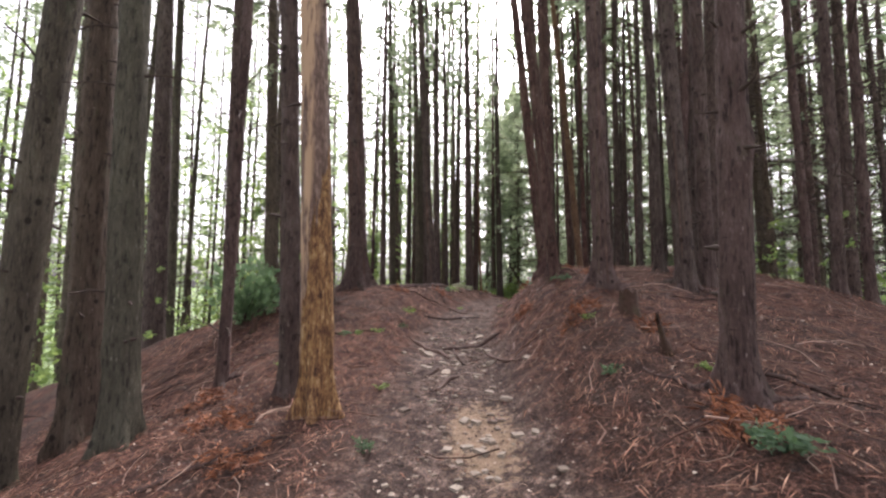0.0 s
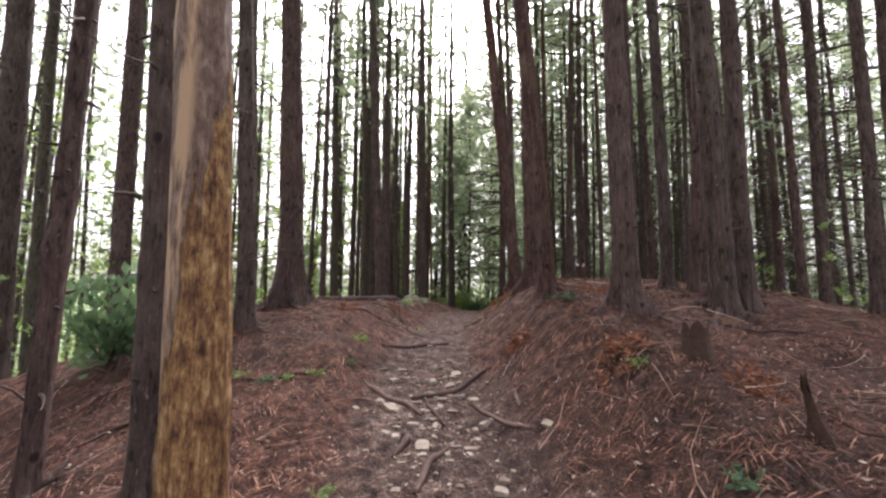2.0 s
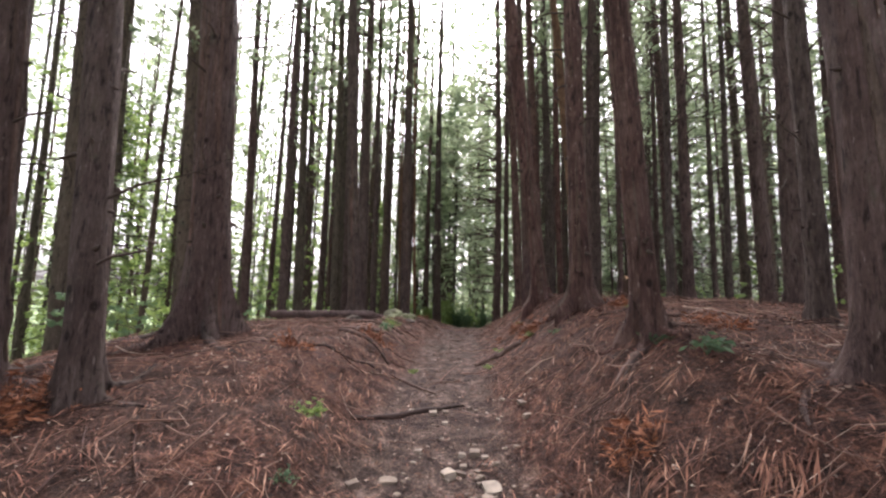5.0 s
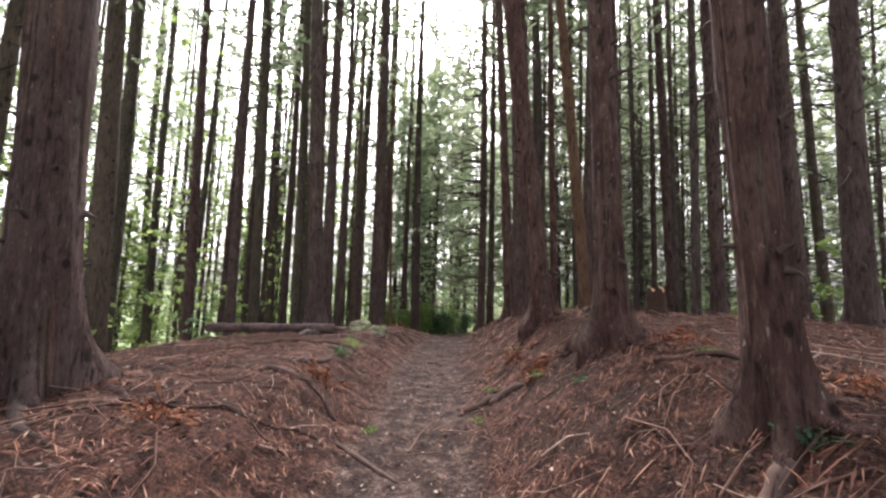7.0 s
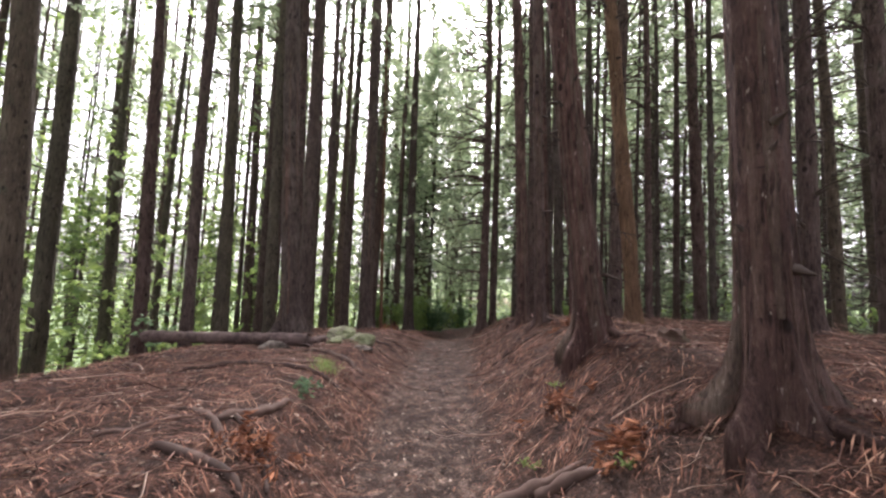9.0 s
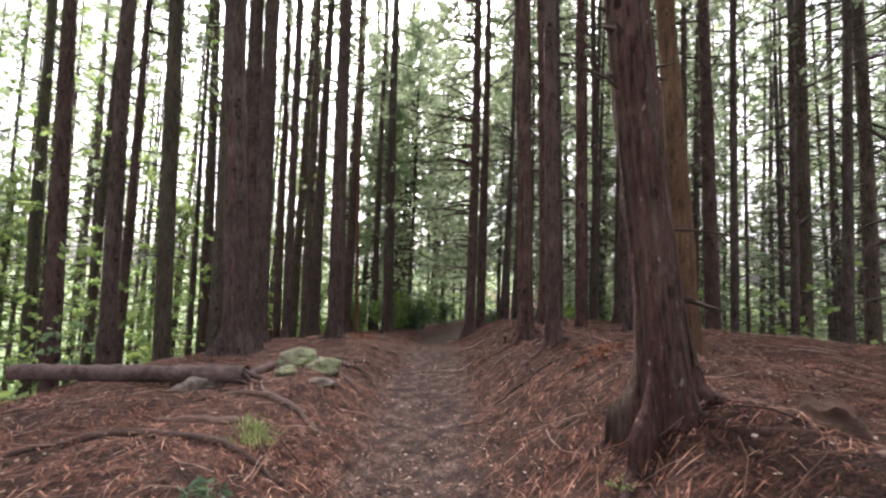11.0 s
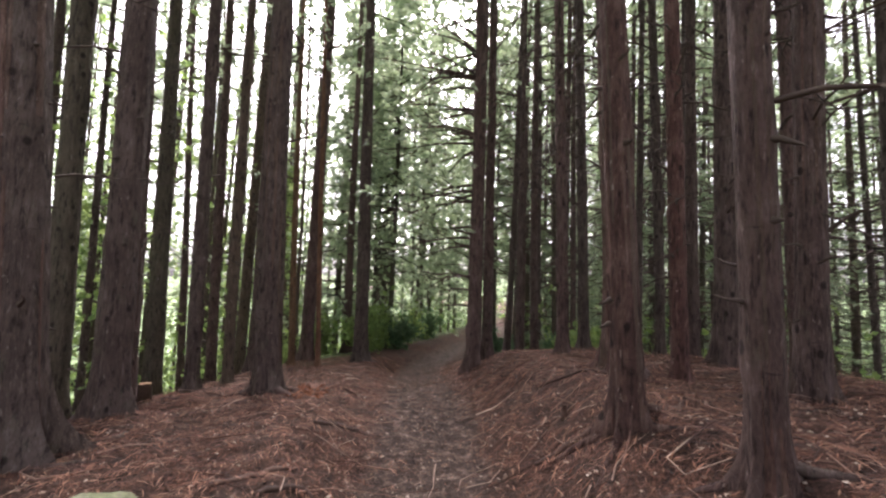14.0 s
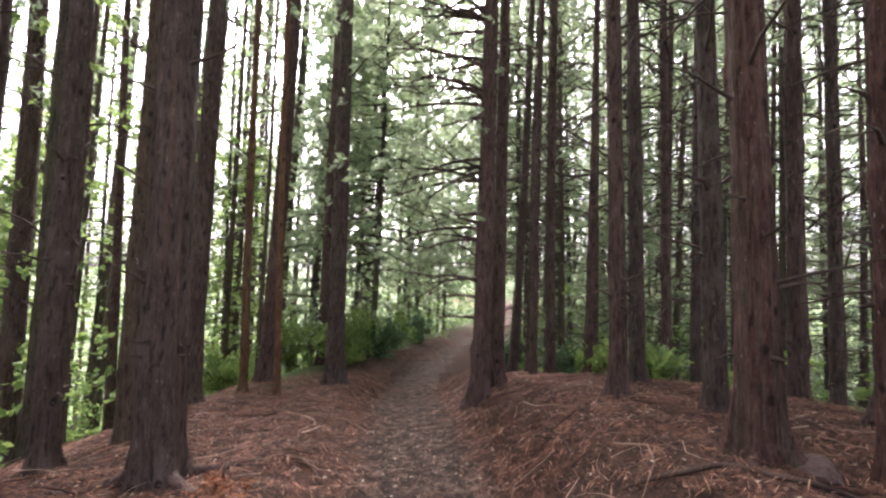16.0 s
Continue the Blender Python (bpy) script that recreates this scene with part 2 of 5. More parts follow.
def ground_material():
    m, nt, b = material("forest_floor", 0.95)
    v = coords(nt)
    big = grain(nt, v, 0.9, 4)
    mid = grain(nt, v, 7.0, 6, 0.7)
    fine = grain(nt, v, 45.0, 6, 0.75)
    litter = ramp(nt, mid, (0.32, (0.02, 0.01, 0.008)), (0.5, (0.08, 0.038, 0.027)), (0.68, (0.18, 0.088, 0.06)))
    litter = mix(nt, ramp(nt, big, (0.42, BLACK), (0.62, (0.7, 0.7, 0.7))), litter, (0.06, 0.04, 0.032))
    soil = ramp(nt, mid, (0.36, (0.028, 0.019, 0.016)), (0.52, (0.085, 0.058, 0.048)), (0.68, (0.23, 0.17, 0.14)))
    at = nt.nodes.new("ShaderNodeAttribute")
    at.attribute_name = "trodden"
    edge = nt.nodes.new("ShaderNodeMath")
    edge.operation = "MULTIPLY_ADD"
    edge.inputs[1].default_value = 0.9
    nt.links.new(mid, edge.inputs[0])
    nt.links.new(at.outputs["Fac"], edge.inputs[2])
    c = mix(nt, ramp(nt, edge.outputs[0], (0.65, BLACK), (1.0, WHITE)), litter, soil)
    c = mix(nt, 0.95, c, ramp(nt, fine, (0.34, (0.22, 0.22, 0.22)), (0.5, (0.85, 0.85, 0.85)), (0.66, (1.9, 1.8, 1.7))), "MULTIPLY")
    grit = grain(nt, v, 130.0, 3, 0.6)
    c = mix(nt, 0.8, c, ramp(nt, grit, (0.36, (0.4, 0.4, 0.4)), (0.64, (1.5, 1.45, 1.4))), "MULTIPLY")
    clay = nt.nodes.new("ShaderNodeAttribute")
    clay.attribute_name = "clay"
    spot = nt.nodes.new("ShaderNodeMath")
    spot.operation = "MULTIPLY_ADD"
    spot.inputs[1].default_value = 1.0
    nt.links.new(grain(nt, v, 16.0, 6, 0.7), spot.inputs[0])
    nt.links.new(clay.outputs["Fac"], spot.inputs[2])
    c = mix(nt, ramp(nt, spot.outputs[0], (0.88, BLACK), (1.02, (0.8, 0.8, 0.8))), c, ramp(nt, fine, (0.3, (0.2, 0.13, 0.08)), (0.7, (0.42, 0.31, 0.21))))
    far = nt.nodes.new("ShaderNodeAttribute")
    far.attribute_name = "undergrowth"
    weeds = ramp(nt, fine, (0.3, (0.03, 0.05, 0.018)), (0.7, (0.1, 0.15, 0.05)))
    c = mix(nt, far.outputs["Fac"], c, weeds)
    nt.links.new(c, b.inputs["Base Color"])
    bump(nt, b, mix(nt, 0.5, mid, fine), 1.0, 0.06)
    return m


FLOOR = ground_material()

# ---- the lie of the land: a spur with a trodden path along its crest ----
PY = [-6, 0, 3, 4.6, 6.2, 7.8, 9.4, 12, 14, 16, 17.6, 22, 27, 34, 45]
PX = [0.3, 0.1, 0.1, 0.12, 0.12, 0.45, 0.86, 1.6, 2.28, 2.98, 3.4, 4.7, 7.2, 12.5, 23]
PZ = [-0.5, 0.02, 0.24, 0.37, 0.52, 0.9, 0.98, 1.05, 1.02, 0.98, 0.74, 0.0, -0.55, -0.9, -0.6]
LH = [0.0, 0.0, 0.0, 0.02, 0.25, 0.48, 0.42, 0.32, 0.28, 0.22, 0.22, 0.4, 0.4, 0.2, 0.1]
RH = [0.3, 0.4, 0.56, 0.88, 1.08, 0.92, 0.93, 0.77, 0.64, 0.58, 0.62, 0.3, 0.2, 0.6, 1.0]
LW = [1.8, 1.6, 1.6, 1.7, 2.5, 2.7, 2.9, 2.9, 3.0, 3.0, 3.0, 3.0, 3, 3, 3]
RW = [3.6, 3.6, 3.8, 4.2, 4.8, 4.8, 4.8, 4.6, 4.2, 3.2, 2.6, 2.4, 3, 6, 8]


def lerp(y, v):
    return sum(np.interp(np.asarray(y) + d, PY, v) for d in (-0.8, -0.4, 0, 0.4, 0.8)) / 5


def sm(a, b, x):
    t = np.clip((x - a) / (b - a), 0, 1); return t * t * (3 - 2 * t)


def gz(x, y):
    d = x - lerp(y, PX)
    side = np.where(d < 0, lerp(y, LH), lerp(y, RH))
    w = np.where(d < 0, lerp(y, LW), lerp(y, RW))
    a = np.abs(d)
    out = np.maximum(a - w, 0)
    drop = np.where(d < 0, 0.42, 0.36) * (np.sqrt(out * out + 1.0) - 1.0)
    drop = 9 * np.tanh(drop / 9)
    hill = 5.5 * sm(3.5, 18, d) * sm(18, 34, y)
    return lerp(y, PZ) + hill + side * sm(0.3, np.where(d < 0, 1.35, 1.8), a) - drop

MARK = random.Random(5)
RNG = np.random.default_rng(7)


def fbm(x, y, seed=0.0):
    """Smooth bumps, about -1 to 1, as a sum of turned sine waves."""
    s = 0
    for k in range(7):
        a = 2.4 * k + seed
        s = s + np.sin((x * np.cos(a) + y * np.sin(a)) * (1 + 0.31 * k) + 1.7 * k * k + seed)
    return s / 4.5


def ground_z(x, y):
    """The height of the floor with its hummocks."""
    x, y = np.asarray(x, float), np.asarray(y, float)
    d = np.abs(x - lerp(y, PX))
    off = sm(0.25, 0.9, d)
    z = gz(x, y) + 0.035 * off * fbm(x * 2.1, y * 2.1) + 0.02 * (0.35 + off) * fbm(x * 7, y * 7, 3.0) + 0.011 * (0.3 + off) * fbm(x * 19, y * 19, 5.0)
    steps = np.exp(-((y - 5.5) / 2.0) ** 2) * np.exp(-(d / 0.6) ** 2)
    return z + steps * 0.03 * fbm(x * 5, y * 9, 1.0)


def mesh_of(name, verts, faces, mat, smooth=True):
    me = bpy.data.meshes.new(name)
    me.from_pydata([tuple(v) for v in np.asarray(verts).tolist()], [], [tuple(f) for f in (faces.tolist() if isinstance(faces, np.ndarray) else faces)])
    me.materials.append(mat)
    if smooth:
        me.polygons.foreach_set("use_smooth", np.ones(len(me.polygons), bool))
    me.update()
    return me


def spread(lo, hi, step, far, grow):
    core = list(np.arange(lo, hi, step))
    s, up, down = step, [], []
    a, b = core[-1], core[0]
    while a < far or b > -far:
        s *= grow
        a, b = a + s, b - s
        up.append(a), down.append(b)
    return np.array(down[::-1] + core + up)


gx, gy = spread(-4.6, 8.2, 0.075, 900, 1.16), spread(-0.5, 24.0, 0.085, 900, 1.16)
X, Y = np.meshgrid(gx, gy)
Z = ground_z(X, Y)
nx, ny = len(gx), len(gy)
idx = np.arange(nx * ny).reshape(ny, nx)
quads = np.stack([idx[:-1, :-1], idx[:-1, 1:], idx[1:, 1:], idx[1:, :-1]], -1).reshape(-1, 4)
ground = new("ground", mesh_of("ground", np.stack([X, Y, Z], -1).reshape(-1, 3), quads, FLOOR))
D = np.abs(X - lerp(Y, PX))
wide = np.interp(Y, [0, 5, 9, 13, 20], [1.0, 0.75, 0.55, 0.6, 0.7])
for key, field in (("trodden", 0.55 - 0.55 * sm(wide * 0.6, wide * 1.35, D)), ("undergrowth", np.maximum(sm(7.5, 13, D) * 0.85, sm(1.6, 3.5, D) * sm(20, 24, Y))), ("clay", 0.55 * np.exp(-(((X - 0.42) / 0.32) ** 2) - ((Y - 3.4) / 1.0) ** 2) + 0.3 * np.exp(-((D / 0.3) ** 2)) * (0.6 + 0.4 * np.sin(Y * 2.3)))):
    at = ground.data.attributes.new(key, "FLOAT", "POINT")
    at.data.foreach_set("value", field.reshape(-1).astype(np.float32))
tagged(ground, "reddish-brown forest floor of needle litter with a bare trodden path", "forest floor", kind="structure")

# ---- builders ----


def part(name, me, parent, label="", m=None):
    ob = new(name, me)
    ob.parent = parent
    if m is not None:
        ob.matrix_basis = m
    return tagged(ob, label)


def thing(name, x, y, z, label, category, group="", rz=0.0):
    ob = new(name)
    ob.matrix_basis = pose(x, y, z, 0, 0, rz)
    return tagged(ob, label, category, group)


def tubes(points, radii, sides=4, phase=0.0):
    """Tapered tubes along (n, k, 3) points with (n, k) radii, as one set of vertices and quads."""
    points, radii = np.asarray(points, float), np.asarray(radii, float)
    n, k, _ = points.shape
    tan = np.gradient(points, axis=1)
    tan /= np.linalg.norm(tan, axis=2, keepdims=True) + 1e-9
    ref = np.where(np.abs(tan[..., 2:3]) > 0.8, np.array([1.0, 0, 0]), np.array([0, 0, 1.0]))
    u = np.cross(tan, ref)
    u /= np.linalg.norm(u, axis=2, keepdims=True) + 1e-9
    v = np.cross(tan, u)
    a = np.linspace(0, 2 * np.pi, sides, endpoint=False) + phase
    ring = u[:, :, None] * np.cos(a)[:, None] + v[:, :, None] * np.sin(a)[:, None]
    verts = (points[:, :, None] + ring * radii[:, :, None, None]).reshape(-1, 3)
    base = (np.arange(n)[:, None, None] * k + np.arange(k - 1)[None, :, None]) * sides
    i = np.arange(sides)
    j = (i + 1) % sides
    f = np.stack([base + i, base + j, base + sides + j, base + sides + i], -1).reshape(-1, 4)
    return verts, f


def join(*sets):
    vs, fs, o = [], [], 0
    for v, f in sets:
        vs.append(v)
        fs += (np.asarray(f) + o).tolist()
        o += len(v)
    return np.concatenate(vs), fs


def trunk_mesh(r, height, lean, seed, mat, sides=32, rings=66, flare=0.5, sink=0.35, ribs=5):
    """A tapered trunk with buttressed foot, knots and a slight bend; its foot is the origin."""
    rnd = random.Random(seed)
    t = np.linspace(0, 1, rings) ** 1.9
    h = -sink + t * (height + sink)
    a = np.linspace(0, 2 * np.pi, sides, endpoint=False)
    H, A = np.meshgrid(h, a, indexing="ij")
    ph = [rnd.uniform(0, 6.28) for _ in range(8)]
    lobes = np.sin(A * 3 + ph[0]) * 0.4 + np.sin(A * 5 + ph[1]) * 0.45 + np.sin(A * 9 + ph[2]) * 0.3
    rib = np.abs(np.cos((A * ribs + ph[0] + 0.5 * np.sin(H * 2 + ph[1])) / 2)) ** 5
    low = np.exp(-np.maximum(H + 0.04, 0) / (r * 1.35))
    low2 = np.exp(-np.maximum(H, 0) / (r * 2.6))
    taper = 1.0 - 0.72 * np.clip(H / height, 0, 1)
    ridge = 0.028 * np.sin(A * 9 + 2.2 * np.sin(H * 1.3 + ph[3]) + ph[4]) + 0.02 * np.sin(A * 14 + 1.7 * np.sin(H * 2.1 + ph[5]))
    lump = 0.03 * np.sin(A * 2 + H * 2.3 + ph[6]) + 0.018 * np.sin(A * 4 - H * 5.1 + ph[7])
    R = r * (taper * (1 + ridge + lump) + flare * low * np.maximum(0.1 + 1.8 * rib + 0.4 * lobes, -0.08) + 0.1 * low2 * (0.4 + 1.2 * rib + 0.3 * lobes))
    for _ in range(26 if sides > 20 else 0):
        kh, ka = rnd.uniform(0.4, 6.0), rnd.uniform(0, 6.28)
        da = np.abs((A - ka + np.pi) % (2 * np.pi) - np.pi) * r
        R = R + rnd.uniform(0.01, 0.03) * np.exp(-(da / 0.045) ** 2 - ((H - kh) / 0.06) ** 2)
    bend = 0.03 * np.sin(H * 0.35 + ph[0]) - 0.03 * np.sin(ph[0])
    PXs = R * np.cos(A) + lean[0] * np.maximum(H, 0) + bend
    PYs = R * np.sin(A) + lean[1] * np.maximum(H, 0) + bend * np.cos(ph[1])
    verts = np.stack([PXs, PYs, H], -1).reshape(-1, 3)
    i = np.arange(sides)
    base = np.arange(rings - 1)[:, None] * sides
    f = np.stack([base + i, base + (i + 1) % sides, base + sides + (i + 1) % sides, base + sides + i], -1).reshape(-1, 4)
    return mesh_of("trunk", verts, f, mat)


def branch_mesh(length, seed, twigs=5, r=0.012):
    """A dead branch along +x that sags and forks into a few twigs."""
    rnd = np.random.default_rng(seed)
    k = 6
    s = np.linspace(0, 1, k)
    sag = rnd.uniform(-0.1, 0.22)
    main = np.stack([s * length, 0.12 * length * np.sin(s * rnd.uniform(1, 4)), length * (0.1 * s - sag * s * s + 0.02 * np.sin(9 * s))], -1)
    sets = [tubes(main[None], (r * (1.05 - s))[None], 4)]
    for _ in range(twigs):
        q = rnd.uniform(0.3, 0.95)
        p = np.array([np.interp(q, s, main[:, c]) for c in range(3)])
        way = np.array([rnd.uniform(0.2, 1), rnd.choice([-1, 1]) * rnd.uniform(0.4, 1), rnd.uniform(-0.5, 0.2)])
        L = length * rnd.uniform(0.12, 0.35)
        u = np.linspace(0, 1, 3)
        tw = p + way / np.linalg.norm(way) * L * u[:, None] + np.array([0, 0, -0.12 * L]) * (u ** 2)[:, None]
        sets.append(tubes(tw[None], (r * 0.5 * (1.1 - u))[None], 3))
    v, f = join(*sets)
    return mesh_of("dead_branch", v, f, LIMB)


BRANCHES = [branch_mesh(L, 40 + i, n, r) for i, (L, n, r) in enumerate([(0.07, 0, 0.019), (0.16, 0, 0.015), (0.6, 2, 0.011), (0.9, 4, 0.012), (1.3, 6, 0.013), (1.7, 8, 0.014)])]


def sprays(centres, ways, sizes, rnd, per=5, droop=0.35, slim=1.0):
    """Drooping flat sprays: per narrow pointed leaves fanned out from each centre."""
    n = len(centres)
    C = np.repeat(centres, per, 0)
    W = np.repeat(ways, per, 0) + rnd.normal(0, 0.45, (n * per, 3))
    W[:, 2] -= droop
    W /= np.linalg.norm(W, axis=1, keepdims=True)
    S = np.repeat(sizes, per) * rnd.uniform(0.55, 1.2, n * per)
    side = np.cross(W, rnd.normal(0, 1, (n * per, 3)))
    side /= np.linalg.norm(side, axis=1, keepdims=True) + 1e-9
    C = C + rnd.normal(0, 0.3, (n * per, 3)) * S[:, None]
    wide = S[:, None] * rnd.uniform(0.16, 0.34, (n * per, 1)) * slim
    a, b = C, C + W * S[:, None]
    m = C + W * S[:, None] * 0.55
    v = np.stack([a, m + side * wide, b, m - side * wide], 1).reshape(-1, 3)
    return v, np.arange(len(v)).reshape(-1, 4)


def crown_mesh(seed, low, high, radius, limbs, mat, size=0.3, per=5, along=5, slim=1.0):
    """A ragged conifer crown: limbs round the stem from low to high, with drooping sprays along each."""
    rnd = np.random.default_rng(seed)
    hs = low + (high - low) * rnd.uniform(0, 1, limbs) ** 0.85
    az = rnd.uniform(0, 2 * np.pi, limbs)
    out = radius * (1.0 - 0.75 * (hs - low) / (high - low)) * rnd.uniform(0.45, 1.15, limbs)
    way = np.stack([np.cos(az), np.sin(az), rnd.uniform(-0.25, 0.2, limbs)], -1)
    s = np.linspace(0, 1, 3)
    stem = np.stack([np.zeros(limbs), np.zeros(limbs), hs], -1)
    pts = stem[:, None] + way[:, None] * out[:, None, None] * s[None, :, None]
    pts[:, :, 2] -= 0.22 * out[:, None] * s[None] ** 2
    rad = 0.018 * np.clip(out, 0.5, 2)[:, None] * (1.08 - s)[None]
    tv, tf = tubes(pts, rad, 3)
    q = rnd.uniform(0.25, 1.05, (limbs, along))
    C = stem[:, None] + way[:, None] * out[:, None, None] * q[:, :, None]
    C[:, :, 2] -= 0.22 * out[:, None] * q ** 2
    C = C.reshape(-1, 3) + rnd.normal(0, 0.14, (limbs * along, 3))
    W = np.repeat(way, along, 0)
    v, f = sprays(C, W, rnd.uniform(0.6, 1.3, len(C)) * size, rnd, per, slim=slim)
    leaves = mesh_of("crown", v, f, mat, False)
    return leaves, mesh_of("limb_whorl", tv, tf, LIMB)


CROWNS = [crown_mesh(60 + i, (6.5, 5.5, 7.0, 6.0, 3.6, 4.4, 4.0, 5.0)[i], 21 + i % 4, 2.1, (24, 26, 23, 25, 30, 32, 29, 31)[i], NEEDLES, 0.19, 11, 4, 0.85) for i in range(8)]
THIN_CROWNS = [crown_mesh(80 + i, 7.0 + 0.6 * i, 20 + i, 1.9, 40, NEEDLES, 0.17, 11, 4, 0.8) for i in range(3)]


def conifer(x, y, dia, lx=0.0, ly=0.0, mat=BARK, label="", dead=32, reach=5, low=0.6, flare=0.5, roots=0, strips=0):
    """A tall bare-stemmed conifer near the path."""
    z = float(ground_z(x, y))
    seed = int(abs(x * 131 + y * 717)) + 1
    rnd = random.Random(seed)
    tree = thing("conifer_tree", x, y, z, label or "tall conifer with a bare reddish-brown trunk and dead branch stubs", "tree", "conifers beside the path")
    height = rnd.uniform(19, 23)
    bent = (lx, ly)
    stem = trunk_mesh(dia * 0.455, height, bent, seed, mat, flare=flare, ribs=max(roots, 5))
    part("trunk", stem, tree)
    grid = np.array([v.co[:] for v in stem.vertices]).reshape(-1, 32, 3)
    for _ in range(strips):
        c0, j0 = rnd.randrange(32), rnd.randrange(3, 24)
        j1 = min(j0 + rnd.randrange(5, 12), 40)
        seg = grid[j0:j1]
        mid = seg.mean(1)
        wide = rnd.choice((1, 1, 2))
        a, b = seg[:, c0], seg[:, (c0 + wide) % 32]
        k = np.linspace(0, 1, len(seg))[:, None]
        curl = 1.012 + rnd.uniform(0.05, 0.22) * np.maximum(0.4 - k, 0) ** 1.3 + rnd.uniform(0, 0.05) * k ** 3
        pinch = 0.5 + 0.5 * np.sin(np.pi * np.clip(k * 0.9 + 0.06, 0, 1))
        ctr = (a + b) / 2
        outer = [mid + (ctr + (e - ctr) * pinch - mid) * curl for e in (a, b)]
        inner = [mid + (o - mid) * 0.985 for o in outer]
        quads4 = np.stack([outer[0], outer[1], inner[1], inner[0]], 1).reshape(-1, 3)
        fs = [(4 * r + e, 4 * r + (e + 1) % 4, 4 * r + 4 + (e + 1) % 4, 4 * r + 4 + e) for r in range(len(seg) - 1) for e in range(4)]
        part("bark_strip", mesh_of("bark_strip", quads4, fs, STRIP), tree)
    for _ in range(dead + (18 if x > 4.5 else 0)):
        h = low + 6.5 * rnd.random() ** 1.2
        g = min(reach, max(0, int(rnd.gauss((1.4 if x > 4.5 else 0.1) + (h - low) * 0.55, 1.0))))
        a = rnd.uniform(0, 360)
        rr = dia * 0.5 * (1 - 0.72 * h / height) * 0.9
        ca, sa = math.cos(radians(a)), math.sin(radians(a))
        part("dead_branch", BRANCHES[g], tree, m=pose(lx * h + rr * ca, ly * h + rr * sa, h, rnd.uniform(-60, 60), rnd.uniform(-35, 25), a) @ Matrix.Scale(rnd.uniform(0.7, 1.4), 4))
    leaves, limbs = THIN_CROWNS[seed % 3]
    shift = pose(lx * 9, ly * 9, 0, 0, 0, rnd.uniform(0, 360))
    tagged(part("crown", leaves, tree, m=shift), kind="stuff")
    tagged(part("limb_whorl", limbs, tree, m=shift), kind="stuff")
    foot = random.Random(seed).uniform(0, 6.28)
    for k in range(roots):
        a = (6.283 * k - foot) / max(roots, 5) + rnd.uniform(-0.12, 0.12)
        L, q = rnd.uniform(0.25, 0.6) + dia * 0.6, np.linspace(0, 1, 9)
        rr = dia * 0.42 + q * L
        turn = a + 0.5 * rnd.uniform(-1, 1) * q ** 2
        wx, wy = rr * np.cos(turn), rr * np.sin(turn)
        wz = ground_z(x + wx, y + wy) - z
        rad = dia * 0.13 * (1 - q) ** 0.8 + 0.007
        wz = wz - 0.35 * rad + np.exp(-q * 7) * dia * 0.38
        v, f = tubes(np.stack([wx, wy, wz], -1)[None], rad[None], 8)
        part("root", mesh_of("root", v, f, mat), tree)
    return tree


# ---- conifers along the path ----
conifer(1.97, 2.76, 0.22, 0.019, -0.000, roots=4, flare=0.9)
conifer(2.21, 5.61, 0.27, -0.014, 0.008, BARK, roots=5, flare=1.0, strips=30)
conifer(3.35, 5.60, 0.26, -0.033, 0.000, roots=4, strips=14)
conifer(3.75, 5.75, 0.22, -0.007, 0.000)
conifer(3.73, 6.99, 0.19, 0.004, -0.001)
conifer(3.95, 6.75, 0.16, 0.062, -0.010)
conifer(4.28, 6.70, 0.23, 0.002, -0.000)
conifer(1.89, 6.87, 0.22, -0.105, -0.030, BARK_RED, roots=5, flare=0.8, strips=20)
conifer(2.22, 8.38, 0.25, -0.010, 0.030, BARK_RED, roots=6, flare=1.25, strips=40)
conifer(2.55, 10.13, 0.28, -0.095, 0.055, BARK_RED, roots=6, flare=0.85, strips=46)
conifer(3.74, 11.02, 0.19, -0.076, 0.028, BARK_TAN)
conifer(3.51, 13.42, 0.22, -0.040, 0.012, BARK_RED, roots=5, flare=0.7, strips=22)
conifer(3.29, 12.43, 0.175, -0.026, 0.002, roots=4, strips=14)
conifer(5.23, 13.29, 0.24, 0.024, -0.008, strips=10)
conifer(6.35, 14.76, 0.29, 0.021, -0.007)
conifer(9.64, 15.50, 0.36, -0.024, 0.009)
conifer(4.66, 14.77, 0.25, -0.024, 0.010, BARK_RED, roots=5, flare=0.9, strips=40)
conifer(5.50, 15.60, 0.20, -0.022, 0.009)
conifer(5.20, 18.90, 0.24, -0.008, 0.003)
conifer(5.27, 16.48, 0.20, -0.020, 0.008)
conifer(6.00, 16.90, 0.20, -0.015, 0.006)
conifer(7.00, 21.30, 0.22, 0.032, -0.013)
conifer(7.00, 19.92, 0.22, -0.007, 0.003)
conifer(5.05, 14.30, 0.18, -0.01, 0.0, BARK_RED)
conifer(-0.36, 14.90, 0.36, -0.057, 0.020, roots=6, flare=1.1, strips=20)
conifer(-0.23, 16.07, 0.32, -0.004, 0.001)
conifer(1.13, 16.78, 0.34, -0.020, 0.008, roots=4, strips=12)
conifer(0.73, 20.49, 0.32, 0.010, -0.004)
conifer(3.03, 21.54, 0.38, -0.007, 0.003, roots=3)
conifer(3.22, 25.50, 0.30, -0.006, 0.002)
conifer(1.78, 22.50, 0.36, 0.010, -0.004)
conifer(1.43, 21.27, 0.16, -0.022, 0.009, BARK_TAN)
conifer(1.98, 20.73, 0.12, -0.036, 0.015, BARK_TAN)
conifer(-1.02, 20.44, 0.35, -0.012, 0.005, BARK_OLIVE)
